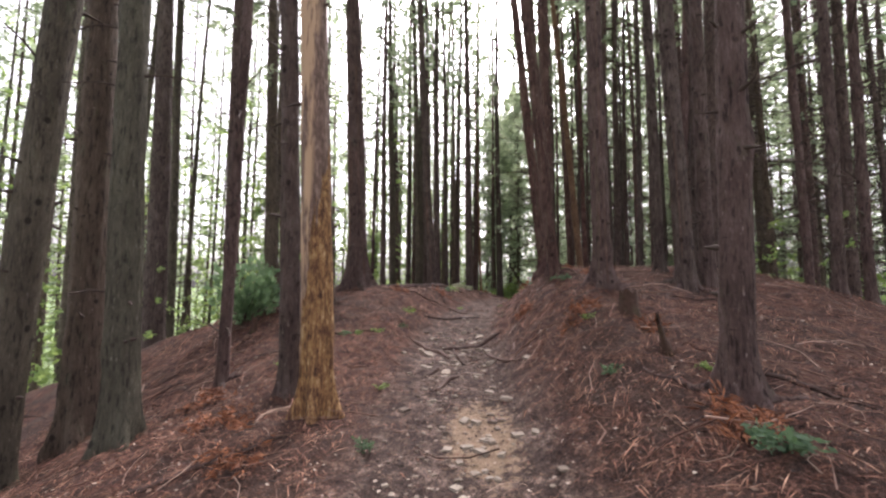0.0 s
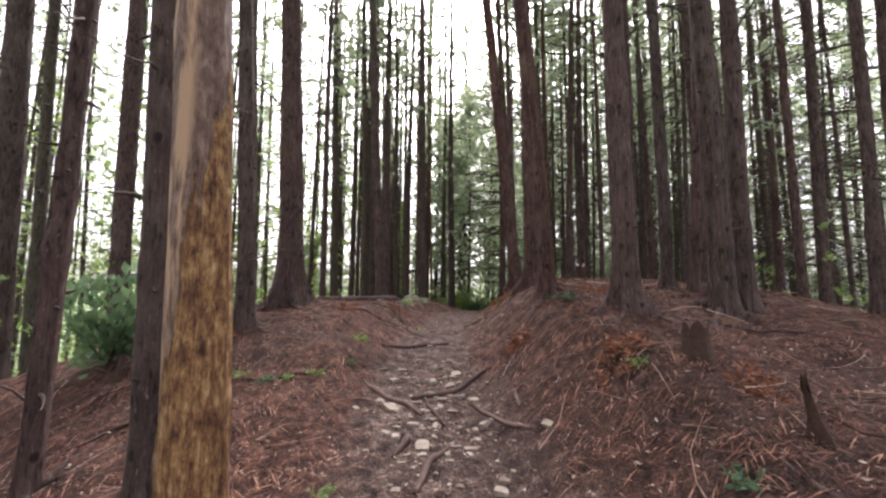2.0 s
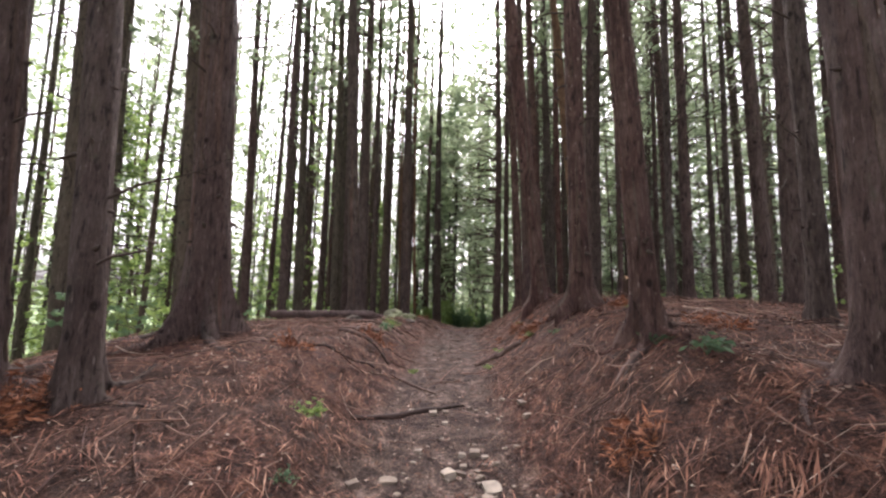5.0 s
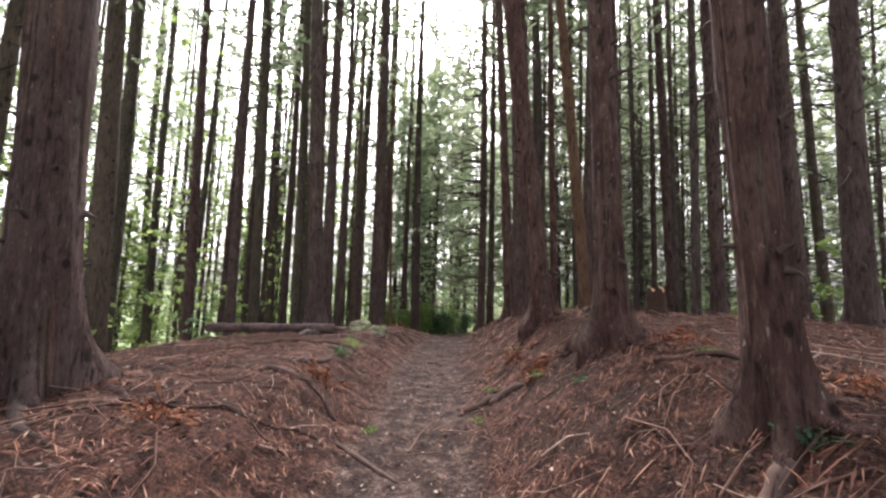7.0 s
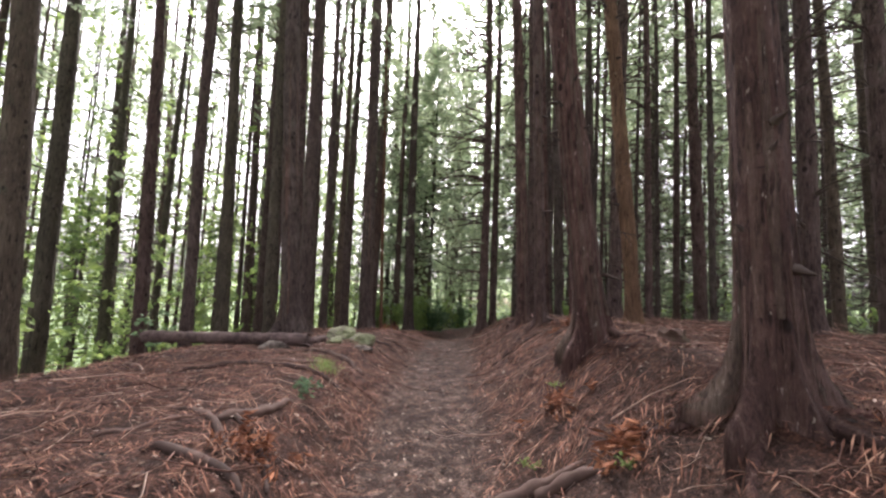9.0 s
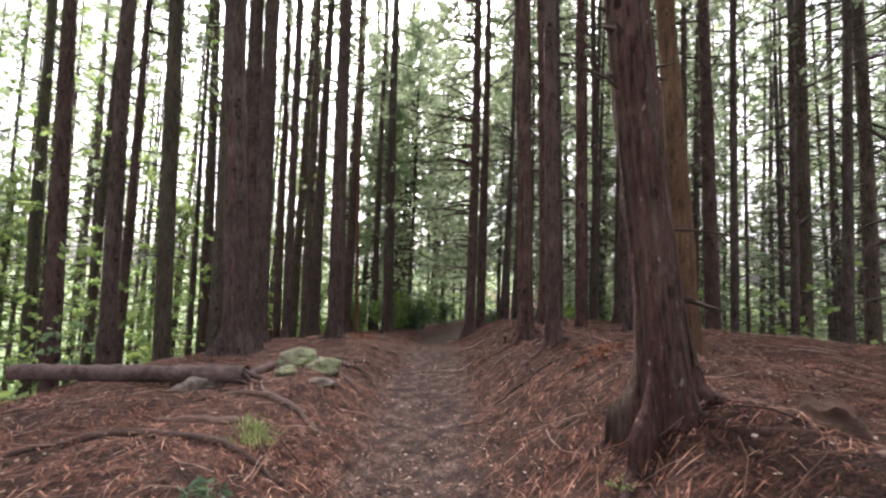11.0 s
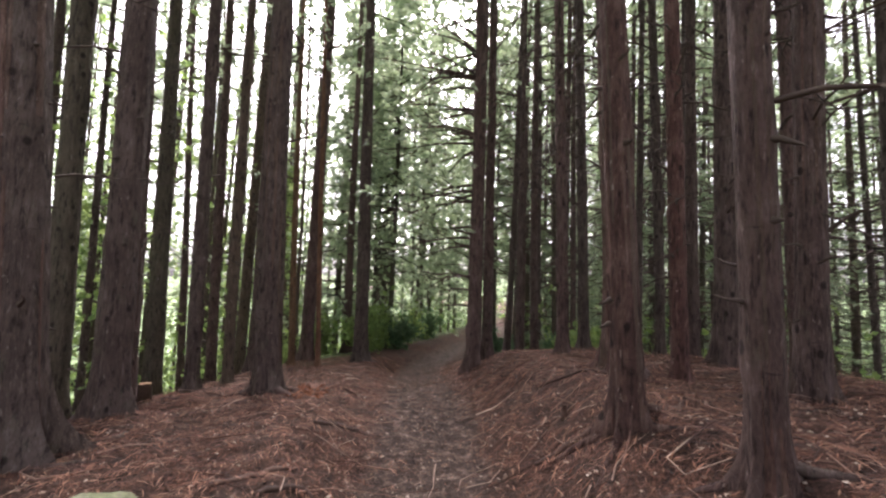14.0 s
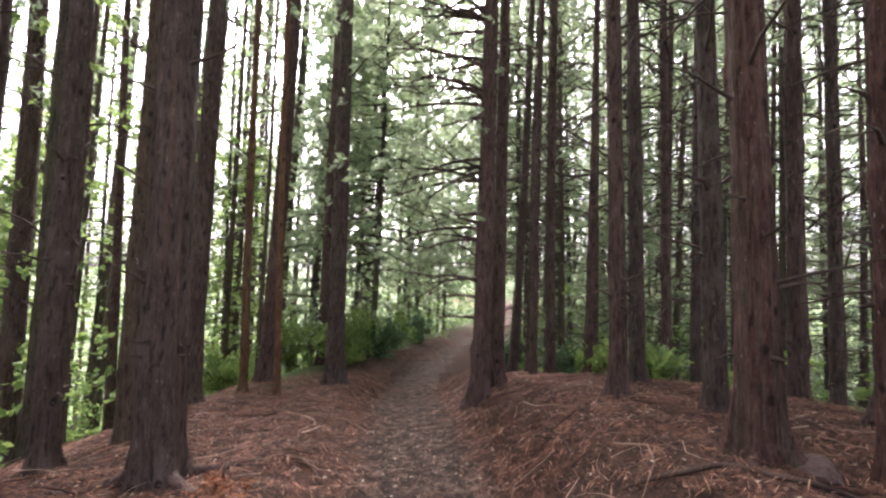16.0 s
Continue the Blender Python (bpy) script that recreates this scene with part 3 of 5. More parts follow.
conifer(0.16, 17.60, 0.20, -0.020, 0.004)
conifer(0.50, 18.30, 0.17, -0.012, 0.004, BARK_OLIVE)
conifer(-0.46, 17.25, 0.26, -0.030, 0.006)
conifer(-1.00, 16.90, 0.28, -0.030, 0.006, BARK_OLIVE)
conifer(-0.75, 18.20, 0.26, -0.020, 0.004)
conifer(-1.38, 24.40, 0.23, -0.029, 0.011)
conifer(-0.33, 22.30, 0.26, -0.023, 0.009)
conifer(-2.03, 7.26, 0.24, -0.050, 0.008, roots=3)
conifer(-2.75, 7.35, 0.36, -0.051, 0.008, roots=4, flare=0.65, strips=24)
conifer(-1.83, 8.80, 0.44, -0.036, 0.000, roots=7, flare=1.0, strips=26)
conifer(-5.00, 12.00, 0.45, -0.037, 0.006, BARK_OLIVE)
conifer(-5.60, 10.90, 0.42, -0.031, 0.005)
conifer(-6.60, 9.40, 0.50, -0.019, 0.000)
conifer(-2.53, 4.78, 0.15, 0.008, 0.010, roots=3)
conifer(-1.58, 4.31, 0.22, -0.036, 0.000)
conifer(-1.14, 3.85, 0.32, -0.042, 0.000, PEELED, flare=0.5, dead=3, label="dead conifer stripped of bark, showing orange-brown wood")
conifer(-2.90, 3.80, 0.31, -0.040, 0.000, BARK_OLIVE)
conifer(-3.89, 4.52, 0.37, -0.028, 0.000, BARK_OLIVE)
conifer(-4.00, 3.75, 0.34, 0.059, -0.000, BARK_OLIVE)
conifer(-2.33, 15.90, 0.25, -0.005, 0.001)
conifer(-3.56, 17.10, 0.30, -0.026, 0.007)
conifer(-6.20, 21.70, 0.37, -0.017, 0.004, BARK_OLIVE)
conifer(-5.35, 17.10, 0.40, -0.005, 0.001, BARK_OLIVE)
conifer(-4.10, 14.20, 0.42, -0.049, 0.013, BARK_OLIVE)
conifer(-2.60, 23.30, 0.42, -0.025, 0.006)
conifer(5.01, 10.27, 0.13, 0.011, -0.003)
conifer(5.36, 10.23, 0.20, 0.001, -0.000)
conifer(7.60, 10.70, 0.30, -0.019, 0.005)
conifer(6.06, 8.98, 0.32, 0.012, -0.003)

for x, y, dia in [(-1.75, 20.2, 0.3), (-1.6, 22.6, 0.25), (-3.0, 20.6, 0.22), (-3.3, 18.9, 0.2), (-2.7, 22.0, 0.18), (6.7, 16.0, 0.16), (6.9, 14.3, 0.16), (8.35, 14.05, 0.16),
                  (7.2, 19.1, 0.16), (8.1, 18.2, 0.18), (7.2, 15.85, 0.2), (10.1, 16.8, 0.22), (5.75, 5.9, 0.17), (6.25, 5.95, 0.15), (7.4, 8.2, 0.18),
                  (6.3, 19.5, 0.15), (5.95, 20.9, 0.16), (7.7, 17.4, 0.15), (8.3, 20.1, 0.17), (9.2, 19.1, 0.15), (7.9, 22.0, 0.17), (9.0, 16.3, 0.15), (8.9, 22.6, 0.16), (9.9, 18.2, 0.15), (8.5, 12.4, 0.16), (9.3, 13.6, 0.15)]:
    conifer(x, y, dia, 0.012 * math.sin(x * 9), 0.012 * math.cos(y * 7), BARK, "slender dark conifer with dead side branches", 26)

# ---- the plantation further off ----


def far_conifer(i):
    rnd = random.Random(300 + i)
    tree = thing("plantation_tree", 0, 0, 0, "slender dark conifer with ragged green crown on the wooded slope", "tree", "plantation conifers")
    r = 0.075 + 0.02 * (i % 4)
    part("trunk", trunk_mesh(r, 22, (rnd.uniform(-0.015, 0.015), rnd.uniform(-0.015, 0.015)), 500 + i, (BARK_OLIVE if i < 4 or i % 2 else BARK), 10, 16, 0.5, 0.6), tree)
    pts, rad = [], []
    s = np.linspace(0, 1, 3)
    for _ in range(96 if i < 4 else 190):
        h, a, L = 1.0 + 9 * rnd.random(), rnd.uniform(0, 6.28), rnd.uniform(0.3, 1.7 if i < 4 else 2.3)
        rise = rnd.uniform(-0.3, 0.25)
        pts.append(np.stack([np.cos(a) * L * s, np.sin(a) * L * s, h + rise * L * s - 0.15 * L * s * s], -1))
        rad.append(0.011 * (1.1 - s))
    v, f = tubes(np.array(pts), np.array(rad), 3)
    tagged(part("dead_limb_whorl", mesh_of("dead_limb_whorl", v, f, LIMB), tree), kind="stuff")
    leaves, limbs = CROWNS[i]
    tagged(part("crown", leaves, tree), kind="stuff")
    tagged(part("limb_whorl", limbs, tree), kind="stuff")
    return tree


TAKEN = [(o.matrix_basis.translation.x, o.matrix_basis.translation.y) for o in bpy.data.objects if o.name.startswith("conifer_tree")]
PROTOS = [far_conifer(i) for i in range(8)]
used = set()
rnd = random.Random(21)
count = 0
for _ in range(9000):
    if count >= 250:
        break
    ahead = rnd.random()
    if ahead < 0.9:
        a, q = (rnd.gauss(4, 24) if rnd.random() < 0.6 else rnd.uniform(-62, 68)), 9 + 27 * rnd.random() ** 0.8
        x, y = 0.8 + q * math.sin(radians(a)), 5 + q * math.cos(radians(a))
    else:
        # unseen trees behind the start of the walk, added to close the wood there
        x, y = rnd.uniform(-16, 16), rnd.uniform(-16, -2)
    d = x - float(lerp(y, PX))
    if (-5.6 < d < 8.2 and y < 24) or (-3.2 < d < 3.2) or y < 0 and abs(d) < 4:
        continue
    if -2 < d < 0 and y < 40:
        continue
    near = 1.35 if y > 0 else 2.5
    if any((x - p) ** 2 + (y - q) ** 2 < near * near for p, q in TAKEN):
        continue
    TAKEN.append((x, y))
    m = pose(x, y, float(ground_z(x, y)), rnd.uniform(-1.5, 1.5), rnd.uniform(-1.5, 1.5), rnd.uniform(0, 360)) @ Matrix.Scale(rnd.uniform(0.85, 1.2), 4)
    i = count % 4 if d < 2 or math.degrees(math.atan2(x, y)) < 16 else 4 + count % 4
    if i not in used:
        used.add(i)
        PROTOS[i].matrix_basis = m
    else:
        copy_thing(PROTOS[i], m)
    count += 1

# ---- limby tree and leafy trees at the bend of the path ----


def limby_tree(x, y, dia, lx=0.0, ly=0.0):
    """A conifer whose long bare limbs sweep out over the path and carry foliage at their ends."""
    tree = conifer(x, y, dia, lx, ly, label="conifer with long bare limbs sweeping over the path", dead=4)
    z0 = 0.9
    rnd = np.random.default_rng(91)
    n = 60
    hs = z0 + 9.0 * rnd.uniform(0, 1, n)
    az = radians(160) + rnd.normal(0, 0.62, n)
    out = rnd.uniform(0.7, 2.0, n)
    s5 = np.linspace(0, 1, 7)
    for k in range(n):
        w = np.array([math.cos(az[k]), math.sin(az[k]), 0])
        side = np.array([-w[1], w[0], 0]) * rnd.uniform(-0.3, 0.3)
        main = np.array([lx * hs[k], ly * hs[k], hs[k]]) + out[k] * (w * s5[:, None] + side * (s5 ** 2)[:, None])
        main[:, 2] += out[k] * (rnd.uniform(-0.05, 0.35) * s5 - rnd.uniform(0.1, 0.35) * s5 ** 2)
        sets = [tubes(main[None], (0.03 * (1.08 - s5))[None], 5)]
        for _ in range(6):
            q = rnd.uniform(0.35, 1.0)
            p = np.array([np.interp(q, s5, main[:, c]) for c in range(3)])
            way = w + rnd.normal(0, 0.6, 3)
            u = np.linspace(0, 1, 3)
            sets.append(tubes((p + way * rnd.uniform(0.2, 0.6) * u[:, None])[None], (0.01 * (1.1 - u))[None], 3))
        v, f = join(*sets)
        part("bare_limb", mesh_of("bare_limb", v, f, BARK), tree)
    C = np.stack([np.cos(az) * out, np.sin(az) * out, hs + 0.1], -1)
    C[:, 2] = np.maximum(C[:, 2], 3.2)
    C = np.repeat(C, 4, 0) + rnd.normal(0, 0.35, (n * 4, 3))
    v, f = sprays(C, np.repeat(np.stack([np.cos(az), np.sin(az), az * 0], -1), 4, 0), rnd.uniform(0.1, 0.18, n * 4), rnd, 7)
    tagged(part("foliage", mesh_of("foliage", v, f, NEEDLES, False), tree), kind="stuff")
    return tree


limby_tree(4.74, 18.60, 0.30, -0.006, 0.002)


def leafy_tree(x, y, low, high, radius, limbs, mat, seed, label, name="leafy_tree", dia=0.22, size=0.2):
    tree = thing(name, x, y, float(ground_z(x, y)), label, "tree", "leafy trees beyond the bend")
    part("trunk", trunk_mesh(dia / 2, high - 0.5, (0.01, 0.0), seed, BARK_OLIVE, 12, 20, 0.6), tree)
    leaves, wood = crown_mesh(seed, low, high, radius, int(limbs * 1.5), mat, size * 0.8, 12, 9, 1.0)
    tagged(part("crown", leaves, tree), kind="stuff")
    tagged(part("limb_whorl", wood, tree), kind="stuff")
    return tree


DROOP = "leafy conifer with drooping pale green sprays down to the ground"
leafy_tree(3.3, 27.2, 1.0, 13.5, 2.9, 120, PALE, 201, DROOP)
leafy_tree(5.0, 30.6, 1.2, 15.5, 3.6, 170, PALE, 202, DROOP)
leafy_tree(0.6, 29.0, 0.8, 9.5, 2.6, 90, FRESH, 203, "young broadleaf tree with bright green foliage", size=0.15)
leafy_tree(8.6, 34.5, 1.0, 15.0, 3.0, 110, PALE, 204, DROOP)
leafy_tree(12.4, 38.5, 1.0, 15.0, 3.2, 110, PALE, 205, DROOP)
leafy_tree(4.9, 26.6, 2.6, 14.5, 3.2, 130, PALE, 206, DROOP)
leafy_tree(10.4, 28.6, 3.0, 14.5, 3.3, 120, PALE, 207, DROOP)
leafy_tree(-4.6, 27.5, 0.5, 8.5, 2.8, 80, FRESH, 208, "young broadleaf tree with bright green foliage", size=0.15)
leafy_tree(-8.2, 24.0, 0.5, 9.0, 2.8, 80, FRESH, 209, "young broadleaf tree with bright green foliage", size=0.15)
leafy_tree(-7.6, 17.8, 0.8, 9.5, 2.4, 70, FRESH, 210, "young broadleaf tree with bright green foliage", size=0.15)
leafy_tree(-1.6, 33.5, 0.5, 9.0, 3.0, 80, FRESH, 211, "young broadleaf tree with bright green foliage", size=0.15)
leafy_tree(15.0, 26.0, 1.5, 11.0, 2.8, 80, PALE, 212, DROOP)


def shrub(x, y, height, width, mat, seed, label, leaves=260, size=0.11, name="shrub", slim=1.0):
    """A rounded but ragged bush: stems that fork from one foot, with leaves along their outer half."""
    rnd = np.random.default_rng(seed)
    bush = thing(name, x, y, float(ground_z(x, y)), label, "shrub")
    n = 12
    a, out = rnd.uniform(0, 6.28, n), rnd.uniform(0.2, 1, n) * width / 2
    hs = height * rnd.uniform(0.5, 1.0, n) * (1 - 0.35 * (out / (width / 2)) ** 2)
    s = np.linspace(0, 1, 5)
    pts = np.stack([np.cos(a)[:, None] * out[:, None] * s, np.sin(a)[:, None] * out[:, None] * s, hs[:, None] * s ** 0.8 - 0.03], -1)
    v, f = tubes(pts, np.full((n, 1), 0.011) * (1.15 - s), 4)
    tagged(part("stem_clump", mesh_of("stem_clump", v, f, LIMB), bush), kind="stuff")
    k = rnd.integers(0, n, leaves)
    q = rnd.uniform(0.12, 1.08, leaves)
    C = np.stack([np.cos(a[k]) * out[k] * q, np.sin(a[k]) * out[k] * q, hs[k] * q ** 0.8], -1) + rnd.normal(0, 0.07 * width, (leaves, 3))
    C[:, 2] = np.maximum(C[:, 2], 0.04)
    W = C / (np.linalg.norm(C, axis=1, keepdims=True) + 0.01) + np.array([0, 0, 0.25])
    v, f = sprays(C, W, rnd.uniform(0.7, 1.3, leaves) * size, rnd, 5, 0.3, slim)
    tagged(part("leaves", mesh_of("leaves", v, f, mat, False), bush), kind="stuff")
    return bush


shrub(-3.3, 6.75, 1.0, 1.25, LAUREL, 31, "evergreen bush with broad glossy green leaves", 260, 0.14, "bush", 0.85)
for k, (x, y, h, w) in enumerate([(3.6, 24.3, 1.3, 1.7), (2.3, 25.0, 1.6, 2.0), (5.0, 26.2, 1.5, 1.8), (6.2, 28.6, 1.5, 1.9), (0.8, 25.6, 1.4, 2.0), (7.9, 31.0, 1.5, 2.0), (4.1, 25.4, 1.9, 1.9)]):
    shrub(x, y, h, w, (FRESH, DARK_LEAF)[k % 3 == 2], 32 + k, "dense green undergrowth shrub beside the path", 520, 0.12)
for k, (x, y, h, w) in enumerate([(7.6, 19.2, 0.7, 1.2), (8.8, 21.4, 0.9, 1.5), (7.0, 17.6, 0.5, 0.9), (10.4, 20.8, 1.1, 1.7), (9.6, 18.0, 0.8, 1.4), (8.0, 23.6, 0.9, 1.4)]):
    shrub(x, y, h, w, (FRESH, DARK_LEAF)[k % 2], 62 + k, "low green undergrowth shrub among the conifers", 360, 0.12)

# ---- undergrowth on the slopes and woods in the distance ----
n = 11000
a, q = RNG.uniform(radians(-75), radians(75), n), 9 + 45 * RNG.random(n) ** 0.75
ux, uy = 1 + q * np.sin(a), 3 + q * np.cos(a)
ud = ux - lerp(uy, PX)
keep = np.where(ud < 0, ud < -5.5, ud > 7.0) | (uy > 19.5) & (ud > 3.2) | (uy > 24.5) & (ud < -1.6)
ux, uy, ud = ux[keep], uy[keep], ud[keep]
uc = np.stack([ux, uy, ground_z(ux, uy) + 0.1 + 2.2 * RNG.random(len(ux)) ** 1.6], -1)
uw = np.stack([RNG.normal(0, 1, len(ux)), RNG.normal(0, 1, len(ux)), np.full(len(ux), 0.7)], -1)
v, f = sprays(uc, uw, RNG.uniform(0.1, 0.24, len(ux)), RNG, 9, 0.2)
tagged(new("undergrowth", mesh_of("undergrowth", v, f, FRESH, False)), "bright green leafy undergrowth on the slopes below the trees", "undergrowth", kind="stuff")

n = 17000
a, q = RNG.uniform(radians(-85), radians(85), n), 44 + 26 * RNG.random(n)
thin = RNG.random(n) < np.where(a < 0.12, 0.55, 1.0)
a, q = a[thin], q[thin]
n = len(a)
fx, fy = q * np.sin(a), 5 + q * np.cos(a)
fc = np.stack([fx, fy, -7 + (34 - 9 * np.exp(-(((a - 0.06) / 0.14) ** 2))) * RNG.random(n) ** 1.25 + 2 * np.sin(a * 9)], -1)
fw = np.stack([RNG.normal(0, 1, n), RNG.normal(0, 1, n), RNG.normal(0, 0.5, n)], -1)
v, f = sprays(fc, fw, RNG.uniform(0.35, 0.75, n), RNG, 8, 0.5, 1.1)
tagged(new("far_woods", mesh_of("far_woods", v, f, NEEDLES, False)), "pale green woods in the distance", "far woods", kind="stuff")

n = 21000
a, q = radians(13) + radians(79) * RNG.random(n), 20 + 28 * RNG.random(n) ** 0.8
fx, fy = 1 + q * np.sin(a), 5 + q * np.cos(a)
keep = RNG.random(n) < np.where(a > radians(46), 0.55, 1.0)
fx, fy = fx[keep], fy[keep]
over_path = np.abs(fx - lerp(fy, PX)) < 3.5
rise = 21 * RNG.random(len(fx)) ** 1.35
fc = np.stack([fx, fy, ground_z(fx, fy) + np.where(over_path, 3.4 + 0.7 * rise, 0.3 + rise)], -1)
fw = np.stack([RNG.normal(0, 1, len(fx)), RNG.normal(0, 1, len(fx)), RNG.normal(0, 0.4, len(fx))], -1)
v, f = sprays(fc, fw, RNG.uniform(0.18, 0.4, len(fx)), RNG, 10, 0.5, 0.95)
tagged(new("hillside_woods", mesh_of("hillside_woods", v, f, NEEDLES, False)), "dense pale green conifer foliage on the hillside", "hillside woods", kind="stuff")

n = 3800
a, q = radians(9) + radians(36) * RNG.random(n), 17 + 24 * RNG.random(n)
fx, fy = 1 + q * np.sin(a), 4 + q * np.cos(a)
fc = np.stack([fx, fy, 2.5 + q * np.tan(radians(17) + radians(24) * RNG.random(n))], -1)
fw = np.stack([RNG.normal(0, 1, n), RNG.normal(0, 1, n), RNG.normal(0, 0.4, n)], -1)
v, f = sprays(fc, fw, RNG.uniform(0.14, 0.3, n), RNG, 11, 0.5, 0.8)
tagged(new("canopy_foliage", mesh_of("canopy_foliage", v, f, NEEDLES, False)), "ragged grey-green conifer sprays high among the trunks", "canopy", kind="stuff")

n = 11500
a, q = radians(-64) + radians(66) * RNG.random(n), 15 + 28 * RNG.random(n)
fx, fy = 1 + q * np.sin(a), 5 + q * np.cos(a)
keep = fx - lerp(fy, PX) < -6
fx, fy = fx[keep], fy[keep]
fc = np.stack([fx, fy, ground_z(fx, fy) + 0.3 + 12 * RNG.random(len(fx)) ** 1.3], -1)
fw = np.stack([RNG.normal(0, 1, len(fx)), RNG.normal(0, 1, len(fx)), RNG.normal(0, 0.4, len(fx))], -1)
v, f = sprays(fc, fw, RNG.uniform(0.09, 0.18, len(fx)), RNG, 13, 0.5, 1.2)
tagged(new("slope_thicket", mesh_of("slope_thicket", v, f, FRESH, False)), "bright green thicket of young growth on the slope", "thicket", kind="stuff")

# ---- stumps, log, rocks, roots ----


def stump(x, y, dia, height, mat, label, lean=0.0, jag=0.05, name="tree_stump", top=None, taper=1.0):
    st = thing(name, x, y, float(ground_z(x, y)), label, "stump")
    rnd = random.Random(int(x * 100 + y * 7))
    sides, hs = 18, [-0.15, 0.0, 0.05, 0.4 * height, 0.75 * height, height]
    verts = []
    for k, h in enumerate(hs):
        for i in range(sides):
            a = 6.283 * i / sides
            r = dia / 2 * ((1.5, 1.35, 1.18, 0.45 + 0.55 * taper, 0.2 + 0.76 * taper, 0.9 * taper)[k] + 0.1 * math.sin(3 * a + k * 0.3) + 0.05 * math.sin(7 * a + 1))
            zz = h + (jag * (math.sin(5 * a) + rnd.uniform(-1, 1)) if k == 5 else 0)
            verts.append((r * math.cos(a) + lean * max(h, 0), r * math.sin(a), zz))
    n = len(hs)
    faces = [(k * sides + i, k * sides + (i + 1) % sides, (k + 1) * sides + (i + 1) % sides, (k + 1) * sides + i) for k in range(n - 1) for i in range(sides)]
    part("stump_wood", mesh_of("stump_wood", verts, faces, mat), st)
    cap = [(v[0] * 1.0, v[1] * 1.0, v[2]) for v in verts[-sides:]] + [(lean * height, 0, height - 0.5 * jag)]
    part("broken_top", mesh_of("broken_top", cap, [(i, (i + 1) % sides, sides) for i in range(sides)], top or mat), st)
    return st


stump(2.02, 4.45, 0.19, 0.25, STUMPWOOD, "rotting mossy brown stump on the bank", 0.0, 0.02)
stump(1.92, 3.52, 0.085, 0.32, STUMPWOOD, "thin jagged broken snag on the bank", -0.25, 0.03, "snag", taper=0.3)
stump(3.74, 9.6, 0.22, 0.34, STUMPWOOD, "broken pale stump behind a conifer", 0.0, 0.03, top=CUTWOOD)
stump(-0.1, 16.6, 0.13, 0.22, STUMPWOOD, "small sawn stump with orange top", 0.0, 0.006, top=CUTWOOD)
stump(3.56, 14.17, 0.045, 0.12, STUMPWOOD, "tiny dark sawn stub beside the path", 0.0, 0.004, "stub")
stump(2.81, 9.54, 0.2, 0.1, STUMPWOOD, "low mossy stump sunk in needle litter", 0.0, 0.02)
stump(-2.9, 6.3, 0.09, 0.22, STUMPWOOD, "short broken stub in the litter", 0.1, 0.02, "stub")


def drape(points, n, lift):
    """A smooth line over the floor through plan points, lifted by lift."""
    p = np.array(points, float)
    q = np.linspace(0, len(p) - 1, n)
    out = np.stack([np.interp(q, np.arange(len(p)), p[:, c]) for c in (0, 1)], -1)
    for _ in range(3):
        out[1:-1] = (out[:-2] + 2 * out[1:-1] + out[2:]) / 4
    return np.column_stack([out, ground_z(out[:, 0], out[:, 1]) + lift])


def root(points, r, label="exposed worn root across the path", name="exposed_root", mat=None, lift=0.3, category="root", knob=0.12):
    n = 18
    line = drape(points, n, 0.0)
    s = np.linspace(0, 1, n)
    rad = r * (0.35 + 0.65 * np.sin(np.pi * np.clip(s * 0.9 + 0.1, 0, 1)) ** 0.6) * (1 + knob * np.sin(s * 19 + r * 300))
    line[:, 2] += lift * rad
    v, f = tubes(line[None], rad[None], 9)
    v = v + 0.06 * r * np.sin(v * 60)[:, [1, 2, 0]]
    caps = [list(range(9))[::-1], list(range(len(v) - 9, len(v)))]
    ob = new(name, mesh_of(name, v, f.tolist() + caps, mat or WOODROOT))
    return tagged(ob, label, category, "roots in the path" if category == "root" else "")


